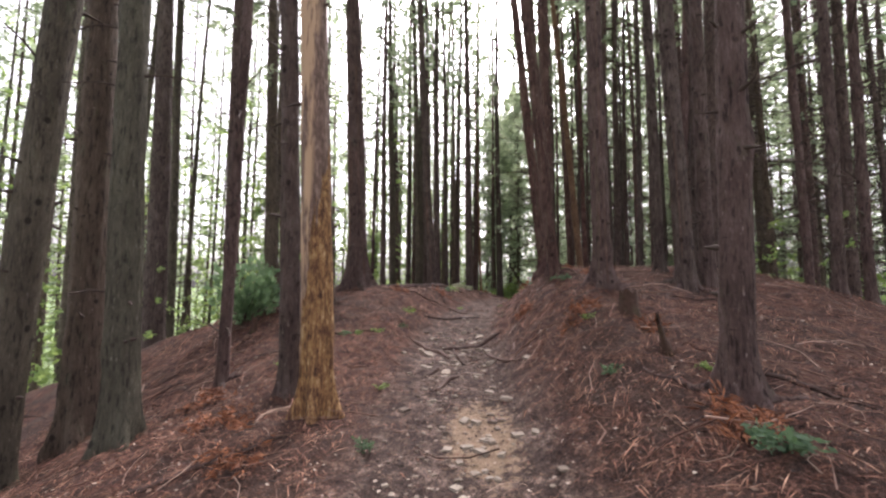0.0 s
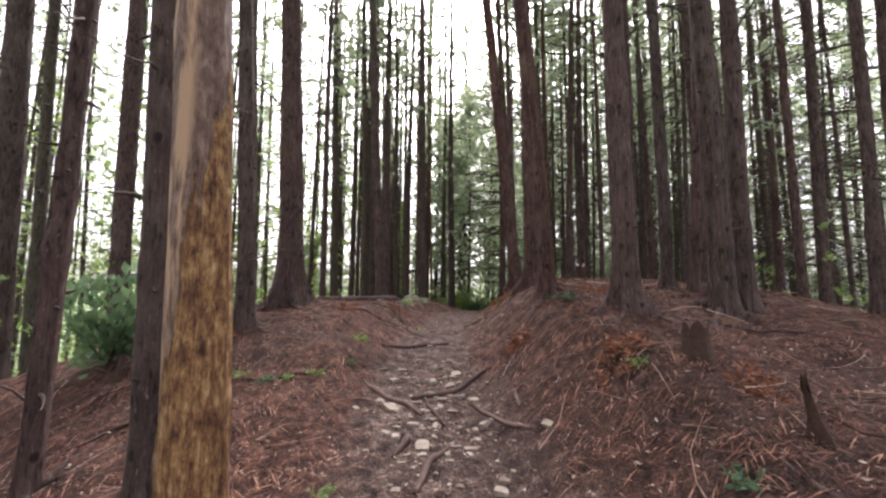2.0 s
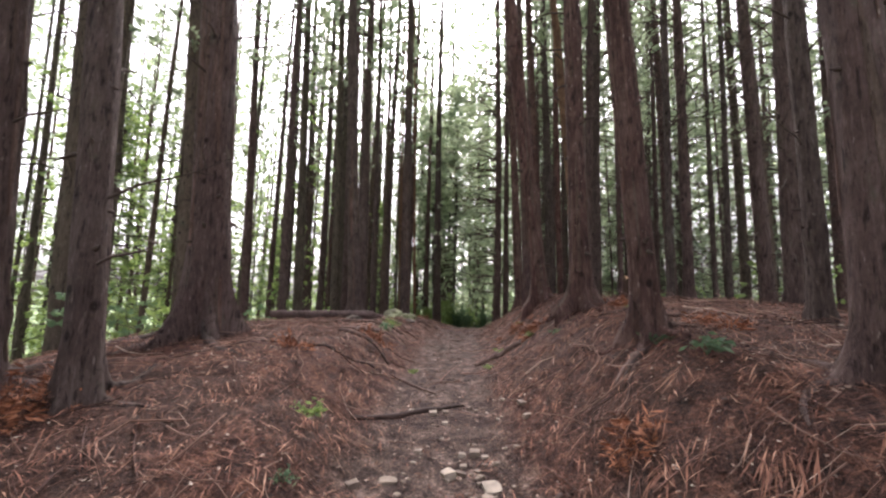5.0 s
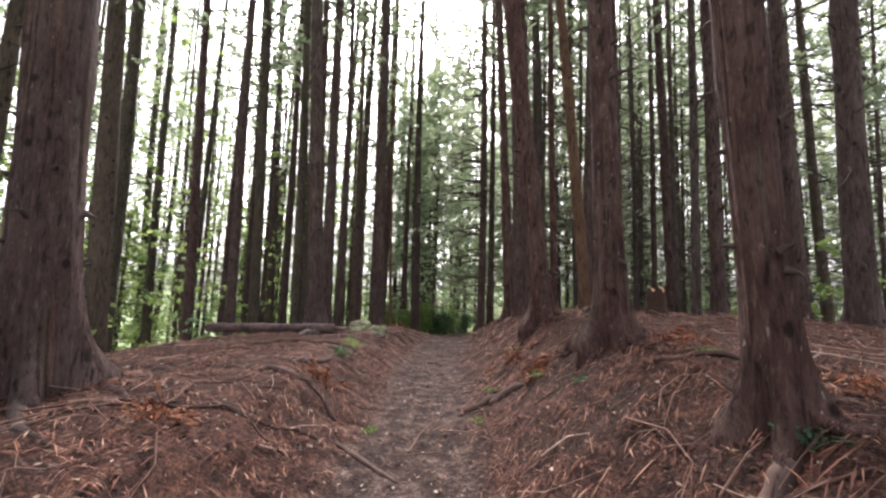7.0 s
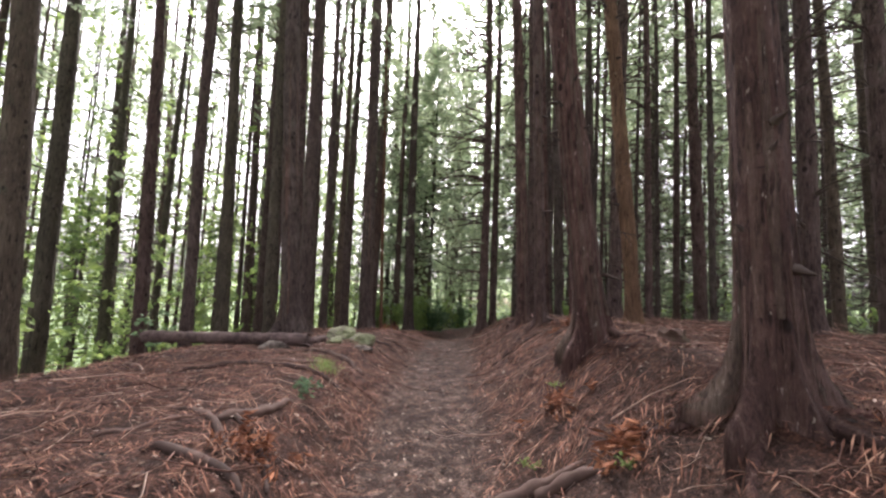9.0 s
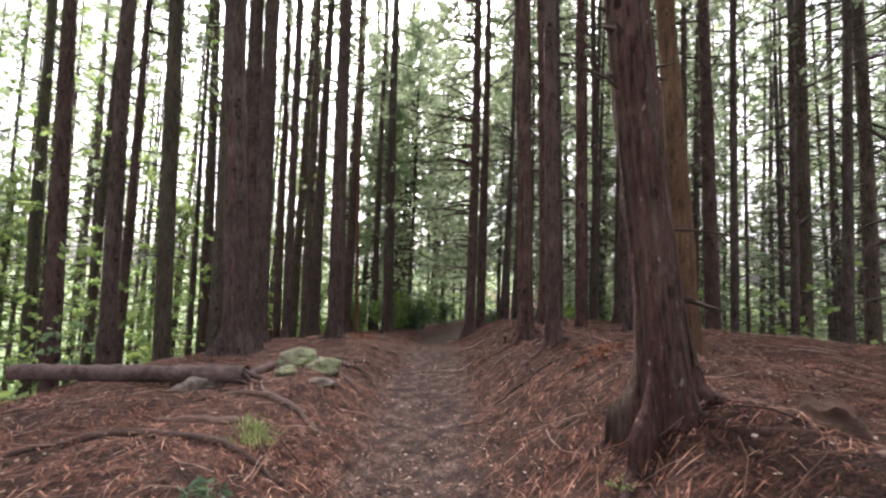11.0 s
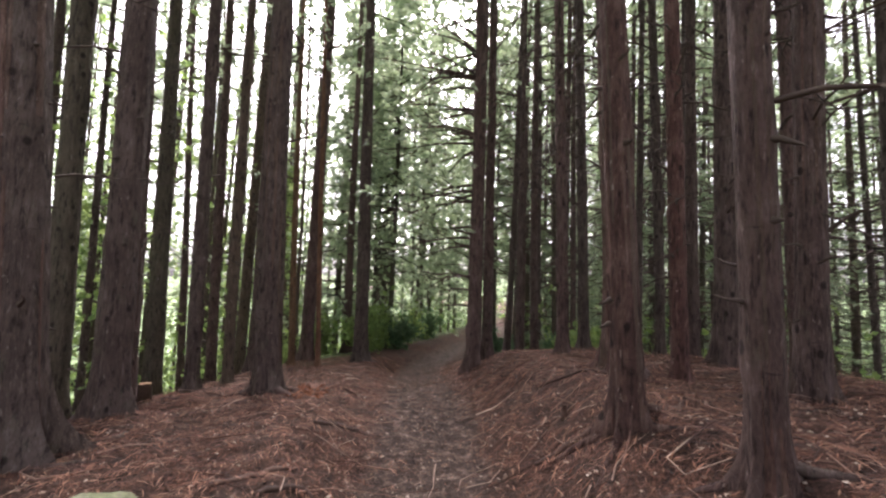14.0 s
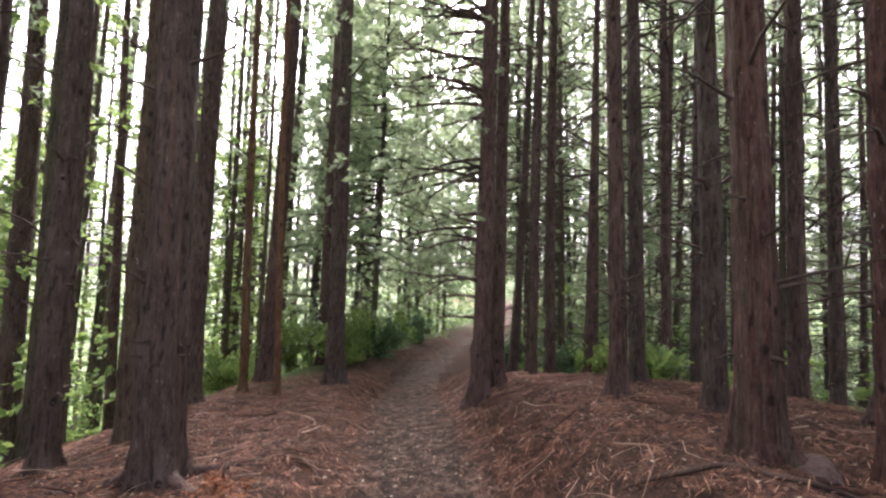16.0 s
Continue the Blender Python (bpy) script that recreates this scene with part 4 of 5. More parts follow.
for pts, r in [
    ([(-0.3, 7.45), (0.1, 7.72), (0.4, 7.82), (0.72, 7.9)], 0.028),
    ([(0.02, 6.05), (0.35, 6.16), (0.62, 6.3), (0.9, 6.36)], 0.04),
    ([(-0.5, 6.4), (-0.3, 6.2), (-0.05, 5.98), (0.1, 5.7)], 0.03),
    ([(0.62, 5.85), (0.68, 5.5), (0.76, 5.1), (0.86, 4.8)], 0.022),
    ([(-0.08, 5.4), (-0.06, 5.2), (-0.2, 4.95)], 0.035),
    ([(0.16, 6.1), (0.2, 5.75), (0.3, 5.5)], 0.02),
    ([(0.95, 5.5), (0.9, 5.2)], 0.02),
    ([(1.28, 9.3), (1.5, 9.2), (1.72, 9.05)], 0.04),
    ([(1.72, 6.75), (1.66, 6.72), (1.56, 6.7), (1.45, 6.66)], 0.025),
    ([(-0.55, 9.4), (-0.35, 9.3), (-0.12, 9.26), (0.1, 9.0)], 0.03),
    ([(-0.32, 9.75), (-0.1, 10.0), (0.06, 10.36)], 0.035),
    ([(-0.28, 9.9), (0.0, 9.55), (0.05, 9.3)], 0.026),
    ([(-0.3, 12.42), (0.1, 12.4), (0.45, 12.18), (0.66, 11.9), (0.7, 11.7)], 0.035),
    ([(1.48, 9.15), (1.6, 9.02), (1.72, 8.92)], 0.04),
    ([(0.95, 13.7), (1.25, 13.72), (1.4, 13.5)], 0.022),
    ([(1.0, 13.5), (1.12, 13.1), (1.2, 12.9)], 0.02),
    ([(1.2, 13.95), (1.5, 14.1), (1.62, 13.9)], 0.02),
    ([(0.9, 14.0), (1.2, 14.2), (1.45, 14.35)], 0.02),
    ([(1.6, 15.2), (1.9, 15.3), (2.15, 15.25)], 0.022),
    ([(-0.9, 9.7), (-0.6, 9.9), (-0.3, 10.0)], 0.02),
    ([(0.1, 8.7), (0.3, 8.5), (0.5, 8.2)], 0.02),
    ([(-0.45, 11.9), (-0.29, 11.84), (0.01, 11.76), (0.25, 11.67), (0.5, 11.5)], 0.032),
    ([(-0.46, 9.37), (-0.29, 9.28), (-0.08, 9.27)], 0.03),
    ([(-0.71, 10.21), (-0.42, 9.93), (-0.26, 9.64), (-0.18, 9.47)], 0.026),
    ([(-0.06, 4.43), (0.08, 4.85), (0.29, 5.09)], 0.028),
    ([(1.83, 6.76), (1.68, 6.69), (1.51, 6.64)], 0.028),
]:
    root(pts, r)

for pts, r, label in [
    ([(-1.9, 7.95), (-1.45, 8.2), (-1.0, 8.5), (-0.4, 8.55)], 0.011, "long thin fallen branch on the needle litter"),
    ([(2.0, 7.7), (2.3, 7.45), (2.7, 7.2)], 0.018, "fallen grey branch on the bank"),
    ([(-1.2, 8.5), (-0.8, 8.42), (-0.3, 8.5), (0.0, 8.62)], 0.012, "bark-stripped fallen branch on the needle litter"),
    ([(2.4, 12.1), (2.8, 12.0), (3.05, 11.88)], 0.016, "thin fallen branch beside the path"),
    ([(3.1, 13.9), (3.35, 13.75), (3.55, 13.7)], 0.02, "fallen branch beside the path"),
    ([(1.65, 17.1), (1.95, 17.05), (2.28, 17.06)], 0.016, "reddish fallen stick on the path side"),
    ([(1.42, 16.5), (1.52, 16.75), (1.62, 16.95)], 0.015, "pale fallen stick on the path side"),
    ([(0.04, 12.98), (0.16, 13.25), (0.28, 13.5), (0.38, 13.75)], 0.055, "weathered fallen limb beside mossy rocks"),
    ([(-2.6, 14.6), (-1.7, 14.7), (-1.0, 14.8)], 0.045, "fallen limb at the edge of the slope"),
    ([(-2.3, 6.0), (-1.7, 6.1), (-1.0, 6.2), (-0.8, 6.5)], 0.015, "thin fallen branch on the needle litter"),
    ([(-2.6, 5.2), (-1.9, 5.6), (-1.5, 5.55)], 0.014, "thin fallen branch on the needle litter"),
    ([(-1.9, 2.6), (-1.5, 3.0), (-1.25, 3.4)], 0.02, "dark fallen branch beside the stripped tree"),
    ([(2.2, 3.3), (2.5, 2.9), (2.7, 2.5)], 0.018, "fallen branch on the bank"),
    ([(4.1, 16.3), (4.15, 15.95), (3.95, 15.6)], 0.012, "curved thin fallen branch"),
    ([(3.9, 15.1), (4.4, 14.5), (4.9, 14.1)], 0.016, "long thin fallen branch"),
    ([(2.9, 5.2), (3.2, 5.0), (3.6, 4.9)], 0.016, "fallen branch on the bank"),
    ([(-1.3, 11.3), (-0.6, 11.6), (0.1, 11.3), (0.5, 11.0)], 0.025, "fallen branch on the needle litter"),
]:
    root(pts, r, label, "fallen_branch", WOODROOT if r < 0.03 else LOGWOOD, 0.8, "branch", 0.12)


def rock(x, y, size, flat, mat, label, seed, name="rock", bury=0.3, rz=0.0):
    bm = bmesh.new()
    bmesh.ops.create_icosphere(bm, subdivisions=3, radius=0.5)
    for v in bm.verts:
        p = v.co * 2.2 + Vector((seed * 7.3, seed * 1.9, 0))
        c = noise.cell_vector(v.co * 2.1 + Vector((seed, 0, 0)))
        v.co *= 0.78 + 0.35 * noise.noise(p) + 0.1 * noise.noise(p * 3) + 0.16 * c.x
        v.co = Vector((v.co.x * size[0], v.co.y * size[1], v.co.z * size[2] * flat))
    me = bpy.data.meshes.new(name)
    bm.to_mesh(me)
    bm.free()
    me.materials.append(mat)
    ob = new(name, me)
    ob.matrix_basis = pose(x, y, float(ground_z(x, y)) + size[2] * flat * (0.5 - bury), 0, 0, rz)
    return tagged(ob, label, "rock", "mossy rocks beside the path" if mat is MOSSROCK else "")


rock(0.5, 13.55, (0.5, 0.36, 0.34), 1.0, MOSSROCK, "rounded mossy green rock beside the path", 1, rz=20)
rock(0.79, 13.36, (0.42, 0.34, 0.26), 1.0, MOSSROCK, "rounded mossy green rock beside the path", 2, rz=-15)
rock(0.4, 13.05, (0.26, 0.2, 0.14), 1.0, MOSSROCK, "small half-buried mossy rock", 3)
rock(-0.36, 12.75, (0.42, 0.24, 0.22), 1.0, GREYROCK, "pale grey rock beside the fallen log", 4, rz=20)
rock(4.78, 14.55, (0.3, 0.25, 0.18), 1.0, LOGWOOD, "half-buried rock at a conifer's foot", 5)
rock(0.75, 12.75, (0.36, 0.25, 0.1), 1.0, GREYROCK, "flat pale stone in bare soil", 6)


def fallen_log(x0, y0, x1, y1, r):
    n, sides = 26, 18
    q = np.linspace(0, 1, n)
    px, py = x0 + (x1 - x0) * q, y0 + (y1 - y0) * q
    pz = 1.405 + 0.05 * q
    rad = r * (0.9 + 0.1 * q + 0.04 * np.sin(q * 17))
    log = thing("fallen_log", (x0 + x1) / 2, (y0 + y1) / 2, float(pz.mean()) - r, "barkless grey-brown fallen log with a splintered end", "log")
    c = np.array([(x0 + x1) / 2, (y0 + y1) / 2, float(pz.mean()) - r])
    v, f = tubes((np.stack([px, py, pz], -1) - c)[None], rad[None], sides)
    v = v + 0.006 * np.sin(v * 37)[:, [1, 2, 0]]
    part("log_body", mesh_of("log_body", v, f.tolist() + [list(range(sides))[::-1]], LOGWOOD), log)
    rnd = random.Random(3)
    way = np.array([x1 - x0, y1 - y0, 0]) / math.hypot(x1 - x0, y1 - y0)
    end = np.array([px[-1], py[-1], pz[-1]]) - c
    side = np.array([-way[1], way[0], 0])
    for _ in range(16):
        a, rr = rnd.uniform(0, 6.28), r * rnd.uniform(0.2, 0.85)
        p = end - way * 0.06 + side * rr * math.cos(a) + np.array([0, 0, rr * math.sin(a)])
        u = np.linspace(0, 1, 4)
        L = rnd.uniform(0.08, 0.3)
        pts = p + way * L * u[:, None] + np.array([0, 0, -0.18 * L - 0.1 * rnd.random()]) * (u ** 2)[:, None]
        v, f = tubes(pts[None], (r * 0.3 * (1.05 - u))[None], 5)
        part("splinter", mesh_of("splinter", v, f, LOGWOOD), log)
    return log


fallen_log(-2.1, 13.42, 0.05, 12.74, 0.085)

# ---- seedlings and small plants ----


def seedling(x, y, height, seed, mat=FRESH, fronds=6, label="small bright green seedling in the litter"):
    rnd = np.random.default_rng(seed)
    pl = thing("seedling", x, y, float(ground_z(x, y)), label, "plant", "seedlings in the litter")
    a = rnd.uniform(0, 6.28, fronds)
    s = np.linspace(0, 1, 5)
    out = height * rnd.uniform(0.5, 1.1, fronds)
    pts = np.stack([np.cos(a)[:, None] * out[:, None] * s, np.sin(a)[:, None] * out[:, None] * s, height * (1.2 * s - 0.7 * s * s)[None] * np.ones((fronds, 1))], -1)
    v, f = tubes(pts, np.full((fronds, 1), 0.003) * (1.2 - s), 3)
    tagged(part("stalk_tuft", mesh_of("stalk_tuft", v, f, mat), pl), kind="stuff")
    q = np.tile(np.linspace(0.3, 1, 7), fronds)
    k = np.repeat(np.arange(fronds), 7)
    C = np.stack([np.interp(q, s, s) * np.cos(a[k]) * out[k], q * np.sin(a[k]) * out[k], height * (1.2 * q - 0.7 * q * q)], -1)
    side = np.stack([-np.sin(a[k]), np.cos(a[k]), q * 0], -1) * np.where(np.arange(len(q)) % 2, 1, -1)[:, None]
    v, f = sprays(C, side + np.stack([np.cos(a[k]), np.sin(a[k]), q * 0 + 0.3], -1) * 0.5, np.full(len(q), height * 0.4), rnd, 2, 0.1, 0.8)
    tagged(part("leaves", mesh_of("leaves", v, f, mat, False), pl), kind="stuff")
    return pl


for k, (x, y, h) in enumerate([(-0.66, 6.66, 0.09), (-0.97, 6.21, 0.09), (-1.76, 6.16, 0.1), (-1.45, 6.06, 0.1), (-1.22, 6.07, 0.09), (-0.57, 7.28, 0.13), (1.8, 6.25, 0.15), (1.61, 4.54, 0.09), (1.29, 8.88, 0.07),
                               (1.81, 6.7, 0.1), (1.58, 9.39, 0.07), (2.13, 10.03, 0.08), (1.42, 3.48, 0.13), (-0.67, 4.45, 0.09), (2.06, 3.16, 0.1), (1.74, 8.14, 0.07), (0.38, 8.98, 0.07), (2.26, 7.55, 0.06), (-0.6, 3.15, 0.1),
                               (-1.9, 4.9, 0.08), (1.75, 8.75, 0.08), (0.1, 10.55, 0.16)]):
    seedling(x, y, h, 400 + k, (FRESH, DARK_LEAF)[k % 3 == 0])
seedling(1.68, 2.07, 0.15, 440, DARK_LEAF, 14, "low spreading green fern in the needle litter")



def sapling(x, y, height, seed):
    """A thin broadleaf sapling whose twigs carry flat tiers of leaves."""
    rnd = np.random.default_rng(seed)
    pl = thing("sapling", x, y, float(ground_z(x, y)), "slender broadleaf sapling with flat tiers of green leaves", "sapling", "saplings under the conifers")
    s = np.linspace(0, 1, 6)
    stem = np.stack([0.08 * np.sin(s * 3 + seed), 0.06 * np.sin(s * 4), height * s - 0.05], -1)
    v, f = tubes(stem[None], (0.012 * (1.1 - s))[None], 5)
    part("stem", mesh_of("stem", v, f, LIMB), pl)
    for k in range(9):
        a, h = 2.4 * k + rnd.uniform(-0.4, 0.4), 0.45 + 0.55 * k / 8
        L = height * rnd.uniform(0.18, 0.34)
        p = np.array([np.interp(h, s, stem[:, c]) for c in range(3)])
        u = np.linspace(0, 1, 4)
        line = p + np.stack([np.cos(a) * L * u, np.sin(a) * L * u, L * (0.2 * u - 0.15 * u * u)], -1)
        v, f = tubes(line[None], (0.005 * (1.1 - u))[None], 3)
        twig = part("twig", mesh_of("twig", v, f, LIMB), pl)
        C = np.stack([np.interp(np.linspace(0.3, 1, 9), u, line[:, c]) for c in range(3)], -1)
        W = np.stack([np.cos(a) + 1.2 * np.where(np.arange(9) % 2, 1, -1) * -np.sin(a), np.sin(a) + 1.2 * np.where(np.arange(9) % 2, 1, -1) * np.cos(a), np.full(9, 0.1)], -1)
        v, f = sprays(C, W, rnd.uniform(0.07, 0.12, 9), rnd, 2, 0.1, 1.3)
        tagged(part("leaves", mesh_of("leaves", v, f, LAUREL, False), twig), kind="stuff")
    return pl


sapling(-3.1, 16.55, 1.35, 51)
sapling(-4.0, 11.9, 1.1, 52)
sapling(-3.6, 9.9, 0.9, 53)


def grass_tuft(x, y, size, seed):
    rnd = np.random.default_rng(seed)
    n = 150
    a, r = rnd.uniform(0, 6.28, n), size * np.sqrt(rnd.random(n))
    bx, by = x + r * np.cos(a), y + r * np.sin(a)
    root3 = np.column_stack([bx, by, ground_z(bx, by)])
    tip = root3 + np.column_stack([rnd.normal(0, 0.05, n), rnd.normal(0, 0.05, n), rnd.uniform(0.05, 0.13, n)])
    mid = (root3 + tip) / 2 + np.array([0, 0, 0.015])
    w = np.column_stack([-np.sin(a), np.cos(a), a * 0]) * 0.003
    v = np.stack([root3, mid + w, tip, mid - w], 1).reshape(-1, 3) - np.array([x, y, float(ground_z(x, y))])
    ob = new("grass_tuft", mesh_of("grass_tuft", v, np.arange(len(v)).reshape(-1, 4), FRESH, False))
    ob.matrix_basis = pose(x, y, float(ground_z(x, y)))
    return tagged(ob, "small tuft of thin green grass on a mossy root", "grass", "", "stuff")


grass_tuft(0.3, 11.4, 0.16, 61)

# ---- fallen fronds, sticks, stones: the litter of the floor ----


def frond_clump(x, y, size, seed, n=26):
    rnd = np.random.default_rng(seed)
    C = np.stack([x + rnd.normal(0, size * 0.35, n), y + rnd.normal(0, size * 0.35, n)], -1)
    C = np.column_stack([C, ground_z(C[:, 0], C[:, 1]) + rnd.uniform(0.01, 0.09, n)])
    W = rnd.normal(0, 1, (n, 3)) * np.array([1, 1, 0.3])
    v, f = sprays(C, W, rnd.uniform(0.04, 0.1, n), rnd, 16, 0.05, 0.35)
    z0 = float(ground_z(x, y))
    ob = new("dead_frond", mesh_of("dead_frond", v - np.array([x, y, z0]), f, RUST, False))
    ob.matrix_basis = pose(x, y, z0)
    return tagged(ob, "heap of rust-orange dead conifer fronds on the litter", "dead fronds", "rust-orange frond heaps", "stuff")


for k, (x, y, size, n) in enumerate([(-2.3, 7.12, 0.42, 60), (1.81, 8.86, 0.22, 26), (1.58, 4.75, 0.3, 30), (1.22, 6.19, 0.2, 22), (-0.05, 9.55, 0.25, 26), (1.75, 2.45, 0.3, 30), (-1.9, 3.6, 0.4, 34), (1.95, 9.7, 0.2, 18),
                                     (-0.9, 8.2, 0.2, 16), (2.5, 6.9, 0.25, 20), (2.1, 4.0, 0.25, 18), (-1.5, 2.9, 0.35, 26), (3.1, 11.3, 0.25, 18), (1.6, 16.3, 0.3, 20), (2.4, 7.9, 0.22, 18), (-2.4, 4.3, 0.3, 22)]):
    frond_clump(x, y, size, 700 + k, n)


def scatter(n, lo=-5.2, hi=6.2, y0=-1.0, y1=23.0, path=0.12):
    """Plan places over the crest, with few on the bare path."""
    y = RNG.uniform(y0, y1, n)
    d = RNG.uniform(lo, hi, n)
    thin = RNG.random(n) < np.where(np.abs(d) < np.interp(y, [0, 5, 9, 13, 20], [1.0, 0.8, 0.5, 0.5, 0.6]), path, 1.0)
    y, d = y[thin], d[thin]
    return d + lerp(y, PX), y


# sticks
x, y = scatter(15000)
n = len(x)
L = np.clip(RNG.lognormal(-1.6, 0.6, n), 0.06, 0.75)
a = RNG.uniform(0, 6.28, n)
curl = RNG.normal(0, 0.7, n)
s = np.linspace(-0.5, 0.5, 4)
ang = a[:, None] + curl[:, None] * s + RNG.normal(0, 0.1, (n, 4))
px, py = x[:, None] + np.cos(ang) * L[:, None] * s, y[:, None] + np.sin(ang) * L[:, None] * s
r0 = np.clip(L * RNG.uniform(0.006, 0.018, n), 0.002, 0.009)
tilt = RNG.normal(0, 0.07, n) * L
pz = ground_z(px, py) + np.abs(tilt)[:, None] * 0.5 + tilt[:, None] * s + RNG.uniform(0.0, 0.035, n)[:, None]
v, f = tubes(np.stack([px, py, pz], -1), r0[:, None] * (0.9 - 0.7 * (s + 0.5)), 3)
tagged(new("twig_litter", mesh_of("twig_litter", v, f, TWIG)), "dry brown twigs strewn over the needle litter", "twigs", kind="stuff")

# forked dead fronds
x, y = scatter(17000, path=0.08)
n = len(x)
a, L = RNG.uniform(0, 6.28, n), RNG.uniform(0.1, 0.32, n)
sets = []
for k in range(9):
    q = (k + 1) / 9
    sa = a + (RNG.uniform(0.5, 1.0, n) * (1 if k % 2 else -1) if k < 8 else 0)
    bx, by = x + np.cos(a) * L * q * 0.85, y + np.sin(a) * L * q * 0.85
    l2 = L * (0.55 * (1.15 - q) + 0.12) * RNG.uniform(0.7, 1.2, n)
    ex, ey = bx + np.cos(sa) * l2, by + np.sin(sa) * l2
    wdt = 0.002 + 0.003 * RNG.random(n)
    ox, oy = -np.sin(sa) * wdt, np.cos(sa) * wdt
    bz, ez = ground_z(bx, by) + 0.022, ground_z(ex, ey) + RNG.uniform(0.003, 0.05, n)
    mx, my, mz = (bx + ex) / 2, (by + ey) / 2, (bz + ez) / 2 + 0.008
    vv = np.stack([np.stack([bx, by, bz], -1), np.stack([mx + ox, my + oy, mz], -1), np.stack([ex, ey, ez], -1), np.stack([mx - ox, my - oy, mz], -1)], 1)
    sets.append(vv)
vv = np.stack(sets, 1).reshape(-1, 3)
tagged(new("frond_litter", mesh_of("frond_litter", vv, np.arange(len(vv)).reshape(-1, 4), FROND, False)), "reddish-brown dead conifer fronds covering the floor", "needle litter", kind="stuff")

# loose needles and bark flakes
x, y = scatter(62000, path=0.5)
n = len(x)
a, L = RNG.uniform(0, 6.28, n), RNG.uniform(0.025, 0.09, n)
wdt = RNG.uniform(0.0015, 0.0045, n)
dx, dy = np.cos(a) * L / 2, np.sin(a) * L / 2
ox, oy = -np.sin(a) * wdt, np.cos(a) * wdt
up = RNG.uniform(0.004, 0.02, n)
tip = RNG.uniform(-0.01, 0.03, n)
P0 = np.stack([x - dx, y - dy, ground_z(x - dx, y - dy) + up * 0.5], -1)
P1 = np.stack([x + ox, y + oy, ground_z(x, y) + up], -1)
P2 = np.stack([x + dx, y + dy, ground_z(x + dx, y + dy) + up * 0.5 + np.maximum(tip, 0)], -1)
P3 = np.stack([x - ox, y - oy, ground_z(x, y) + up], -1)
vv = np.stack([P0, P1, P2, P3], 1).reshape(-1, 3)
tagged(new("needle_litter", mesh_of("needle_litter", vv, np.arange(len(vv)).reshape(-1, 4), FROND, False)), "fine brown needles and bark flakes on the floor", "needle litter", kind="stuff")

# crumbs of bark, cones and leaf scraps
x, y = scatter(52000, -3.4, 3.6, 0.5, 20.0, 0.8)
n = len(x)
a, L = RNG.uniform(0, 6.28, n), RNG.uniform(0.006, 0.022, n)
wdt = L * RNG.uniform(0.25, 0.7, n)
dx, dy, ox, oy = np.cos(a) * L, np.sin(a) * L, -np.sin(a) * wdt, np.cos(a) * wdt
zc = ground_z(x, y) + 0.006
tip = RNG.uniform(-0.6, 0.6, (n, 4)) * L[:, None]
vv = np.stack([np.stack([x + sx * dx + so * ox, y + sx * dy + so * oy, zc + np.maximum(tip[:, k], -0.002)], -1) for k, (sx, so) in enumerate([(-1, -0.4), (0.2, -1), (1, 0.3), (-0.3, 1)])], 1).reshape(-1, 3)
tagged(new("floor_crumbs", mesh_of("floor_crumbs", vv, np.arange(len(vv)).reshape(-1, 4), CRUMB, False)), "crumbs of bark, cone and leaf on the trodden soil", "litter crumbs", kind="stuff")

# stones in the path
bm = bmesh.new()
bmesh.ops.create_icosphere(bm, subdivisions=2, radius=1.0)
ball = np.array([v.co[:] for v in bm.verts])
tris = np.array([[v.index for v in fc.verts] for fc in bm.faces])
bm.free()


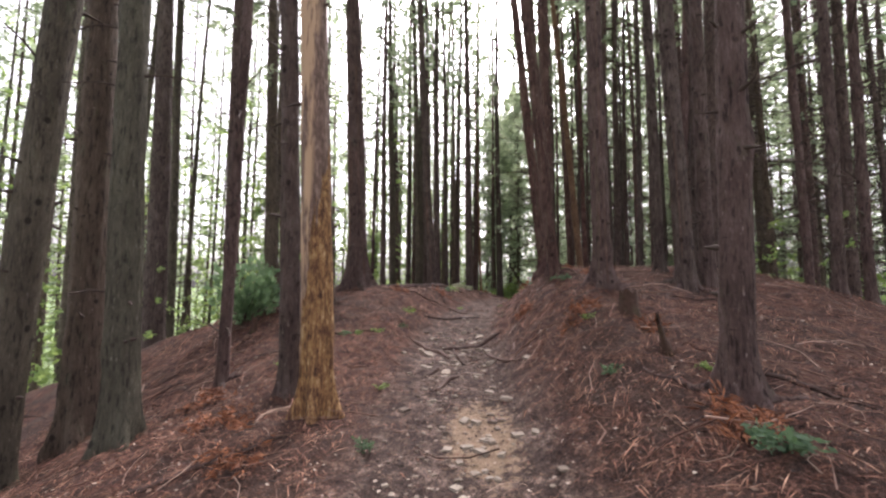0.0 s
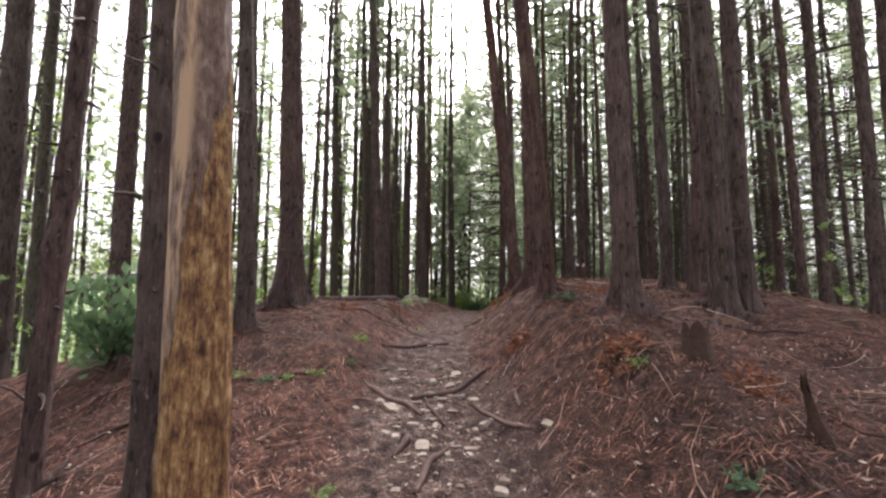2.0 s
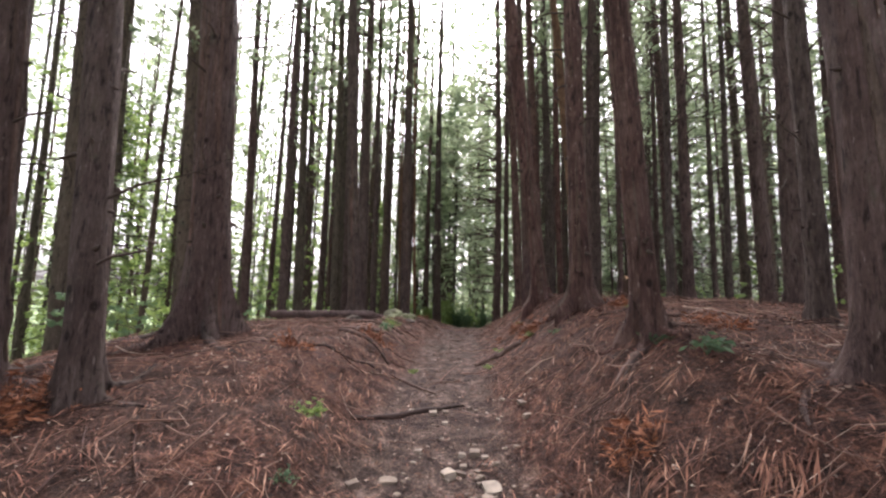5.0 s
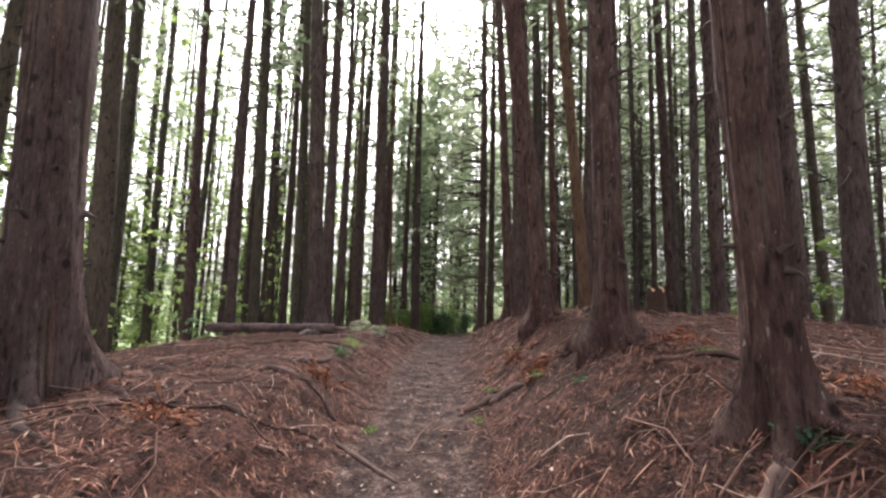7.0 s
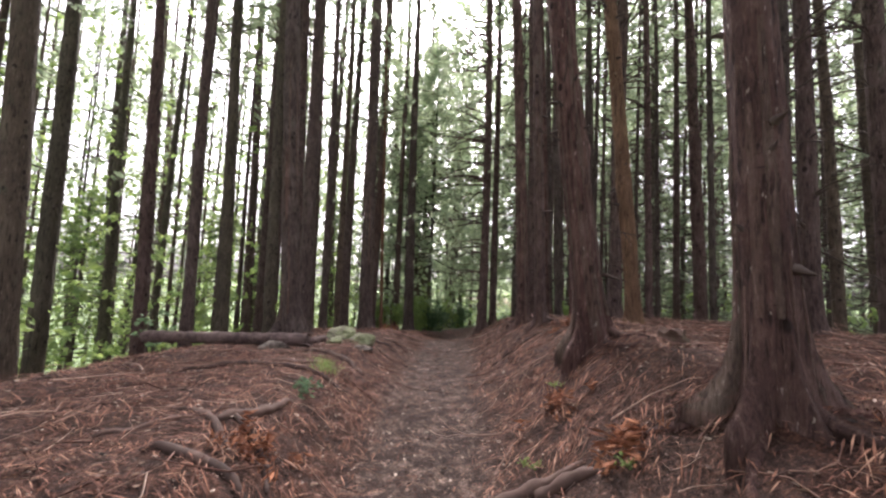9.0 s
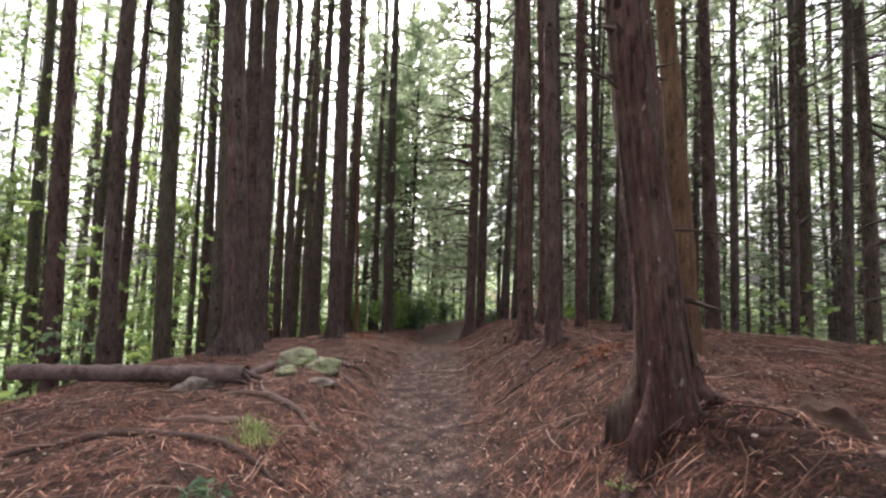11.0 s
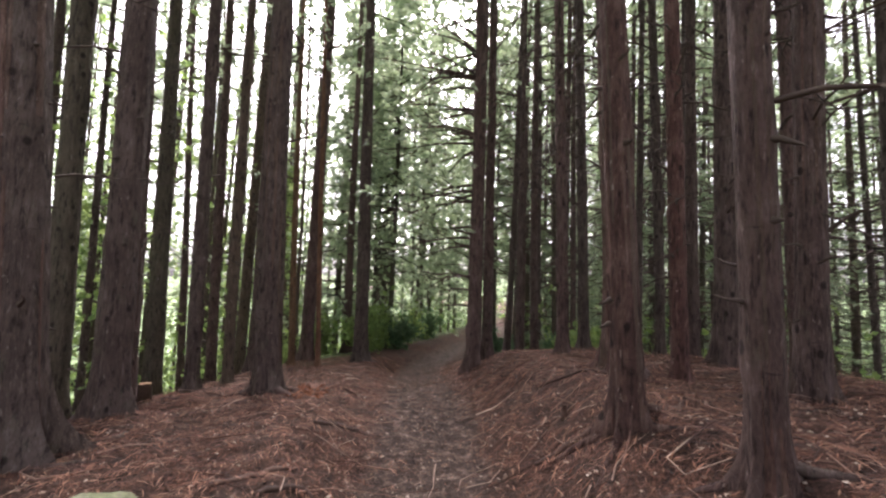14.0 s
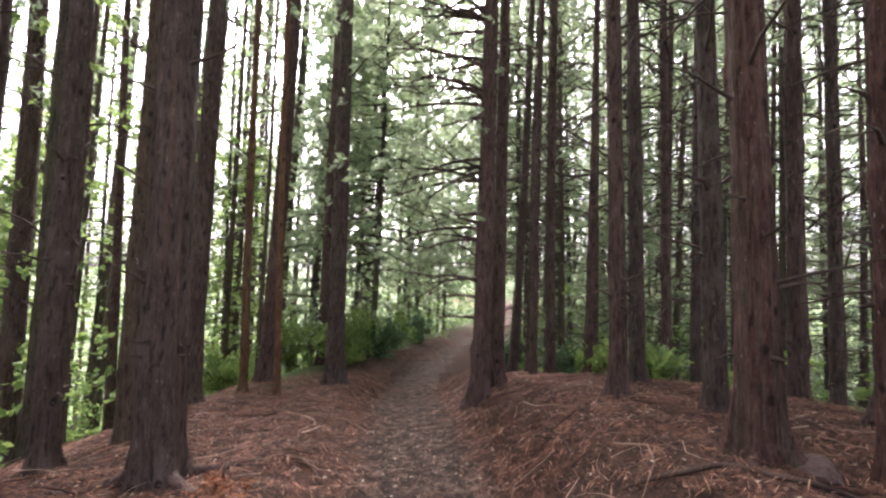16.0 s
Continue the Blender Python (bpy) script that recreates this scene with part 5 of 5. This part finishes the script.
def stones(x, y, size, seed, lift=0.15):
    rnd = np.random.default_rng(seed)
    vs, fs = [], []
    zz = ground_z(x, y)
    for k in range(len(x)):
        sc = size[k] * rnd.uniform(0.6, 1.2, 3) * np.array([1.15, 1, 0.5])
        w = ball * (1 + 0.3 * np.sin(ball @ rnd.normal(0, 1.8, (3, 3)) + rnd.uniform(0, 6, 3)).mean(1, keepdims=True))
        w = np.clip(w, -rnd.uniform(0.45, 0.8, 3), rnd.uniform(0.45, 0.8, 3)) * sc * 1.4
        t = rnd.uniform(0, 6.28)
        w = np.column_stack([w[:, 0] * np.cos(t) - w[:, 1] * np.sin(t), w[:, 0] * np.sin(t) + w[:, 1] * np.cos(t), w[:, 2]])
        vs.append(w + np.array([x[k], y[k], zz[k] + lift * sc[2]]))
        fs.append(tris + len(ball) * k)
    return np.concatenate(vs), np.concatenate(fs)


n = 420
y = np.concatenate([RNG.normal(3.6, 1.1, n // 2), RNG.normal(6.2, 0.75, n // 2)])
x = lerp(y, PX) + RNG.normal(0.08, 0.3, n)
v, f = stones(x, y, np.clip(RNG.lognormal(-3.95, 0.5, n), 0.008, 0.05), 8)
tagged(new("path_gravel", mesh_of("path_gravel", v, f, STONE, False)), "pale stones bedded in the trodden path", "stones", kind="stuff")
y = RNG.uniform(0.5, 20, 260)
x = lerp(y, PX) + RNG.normal(0, 0.6, 260)
v, f = stones(x, y, RNG.uniform(0.005, 0.014, 260), 9)
tagged(new("scattered_pebbles", mesh_of("scattered_pebbles", v, f, STONE, False)), "small pale pebbles scattered along the path", "pebbles", kind="stuff")
for k in range(26):
    y1 = [5.78, 5.92, 6.25, 6.4, 6.6, 6.05, 5.5, 4.9, 5.3, 6.9, 6.75, 4.4, 3.3, 3.7, 3.1, 6.35, 6.15, 5.85, 7.1, 4.73, 6.5, 6.2, 2.9, 4.1, 5.1, 6.0][k]
    x1 = [-0.54, -0.2, 0.25, 0.48, 0.1, 0.55, 0.2, 0.4, 0.62, 0.35, 0.6, 0.5, 0.75, 0.2, 0.45, -0.1, 0.02, 0.3, 0.5, 0.97, 0.3, 0.4, 0.3, 0.65, 0.05, -0.3][k]
    v, f = stones(np.array([0.0]), np.array([0.0]), np.array([0.035 + 0.03 * MARK.random()]), 900 + k, 0.2)
    v[:, 2] -= float(ground_z(0.0, 0.0))
    ob = new("stone", mesh_of("stone", v, f, STONE, False))
    ob.matrix_basis = pose(x1, y1, float(ground_z(x1, y1)), MARK.uniform(-15, 15), MARK.uniform(-15, 15), 0)
    tagged(ob, "pale angular stone lying in the worn path", "stone", "loose stones in the path")
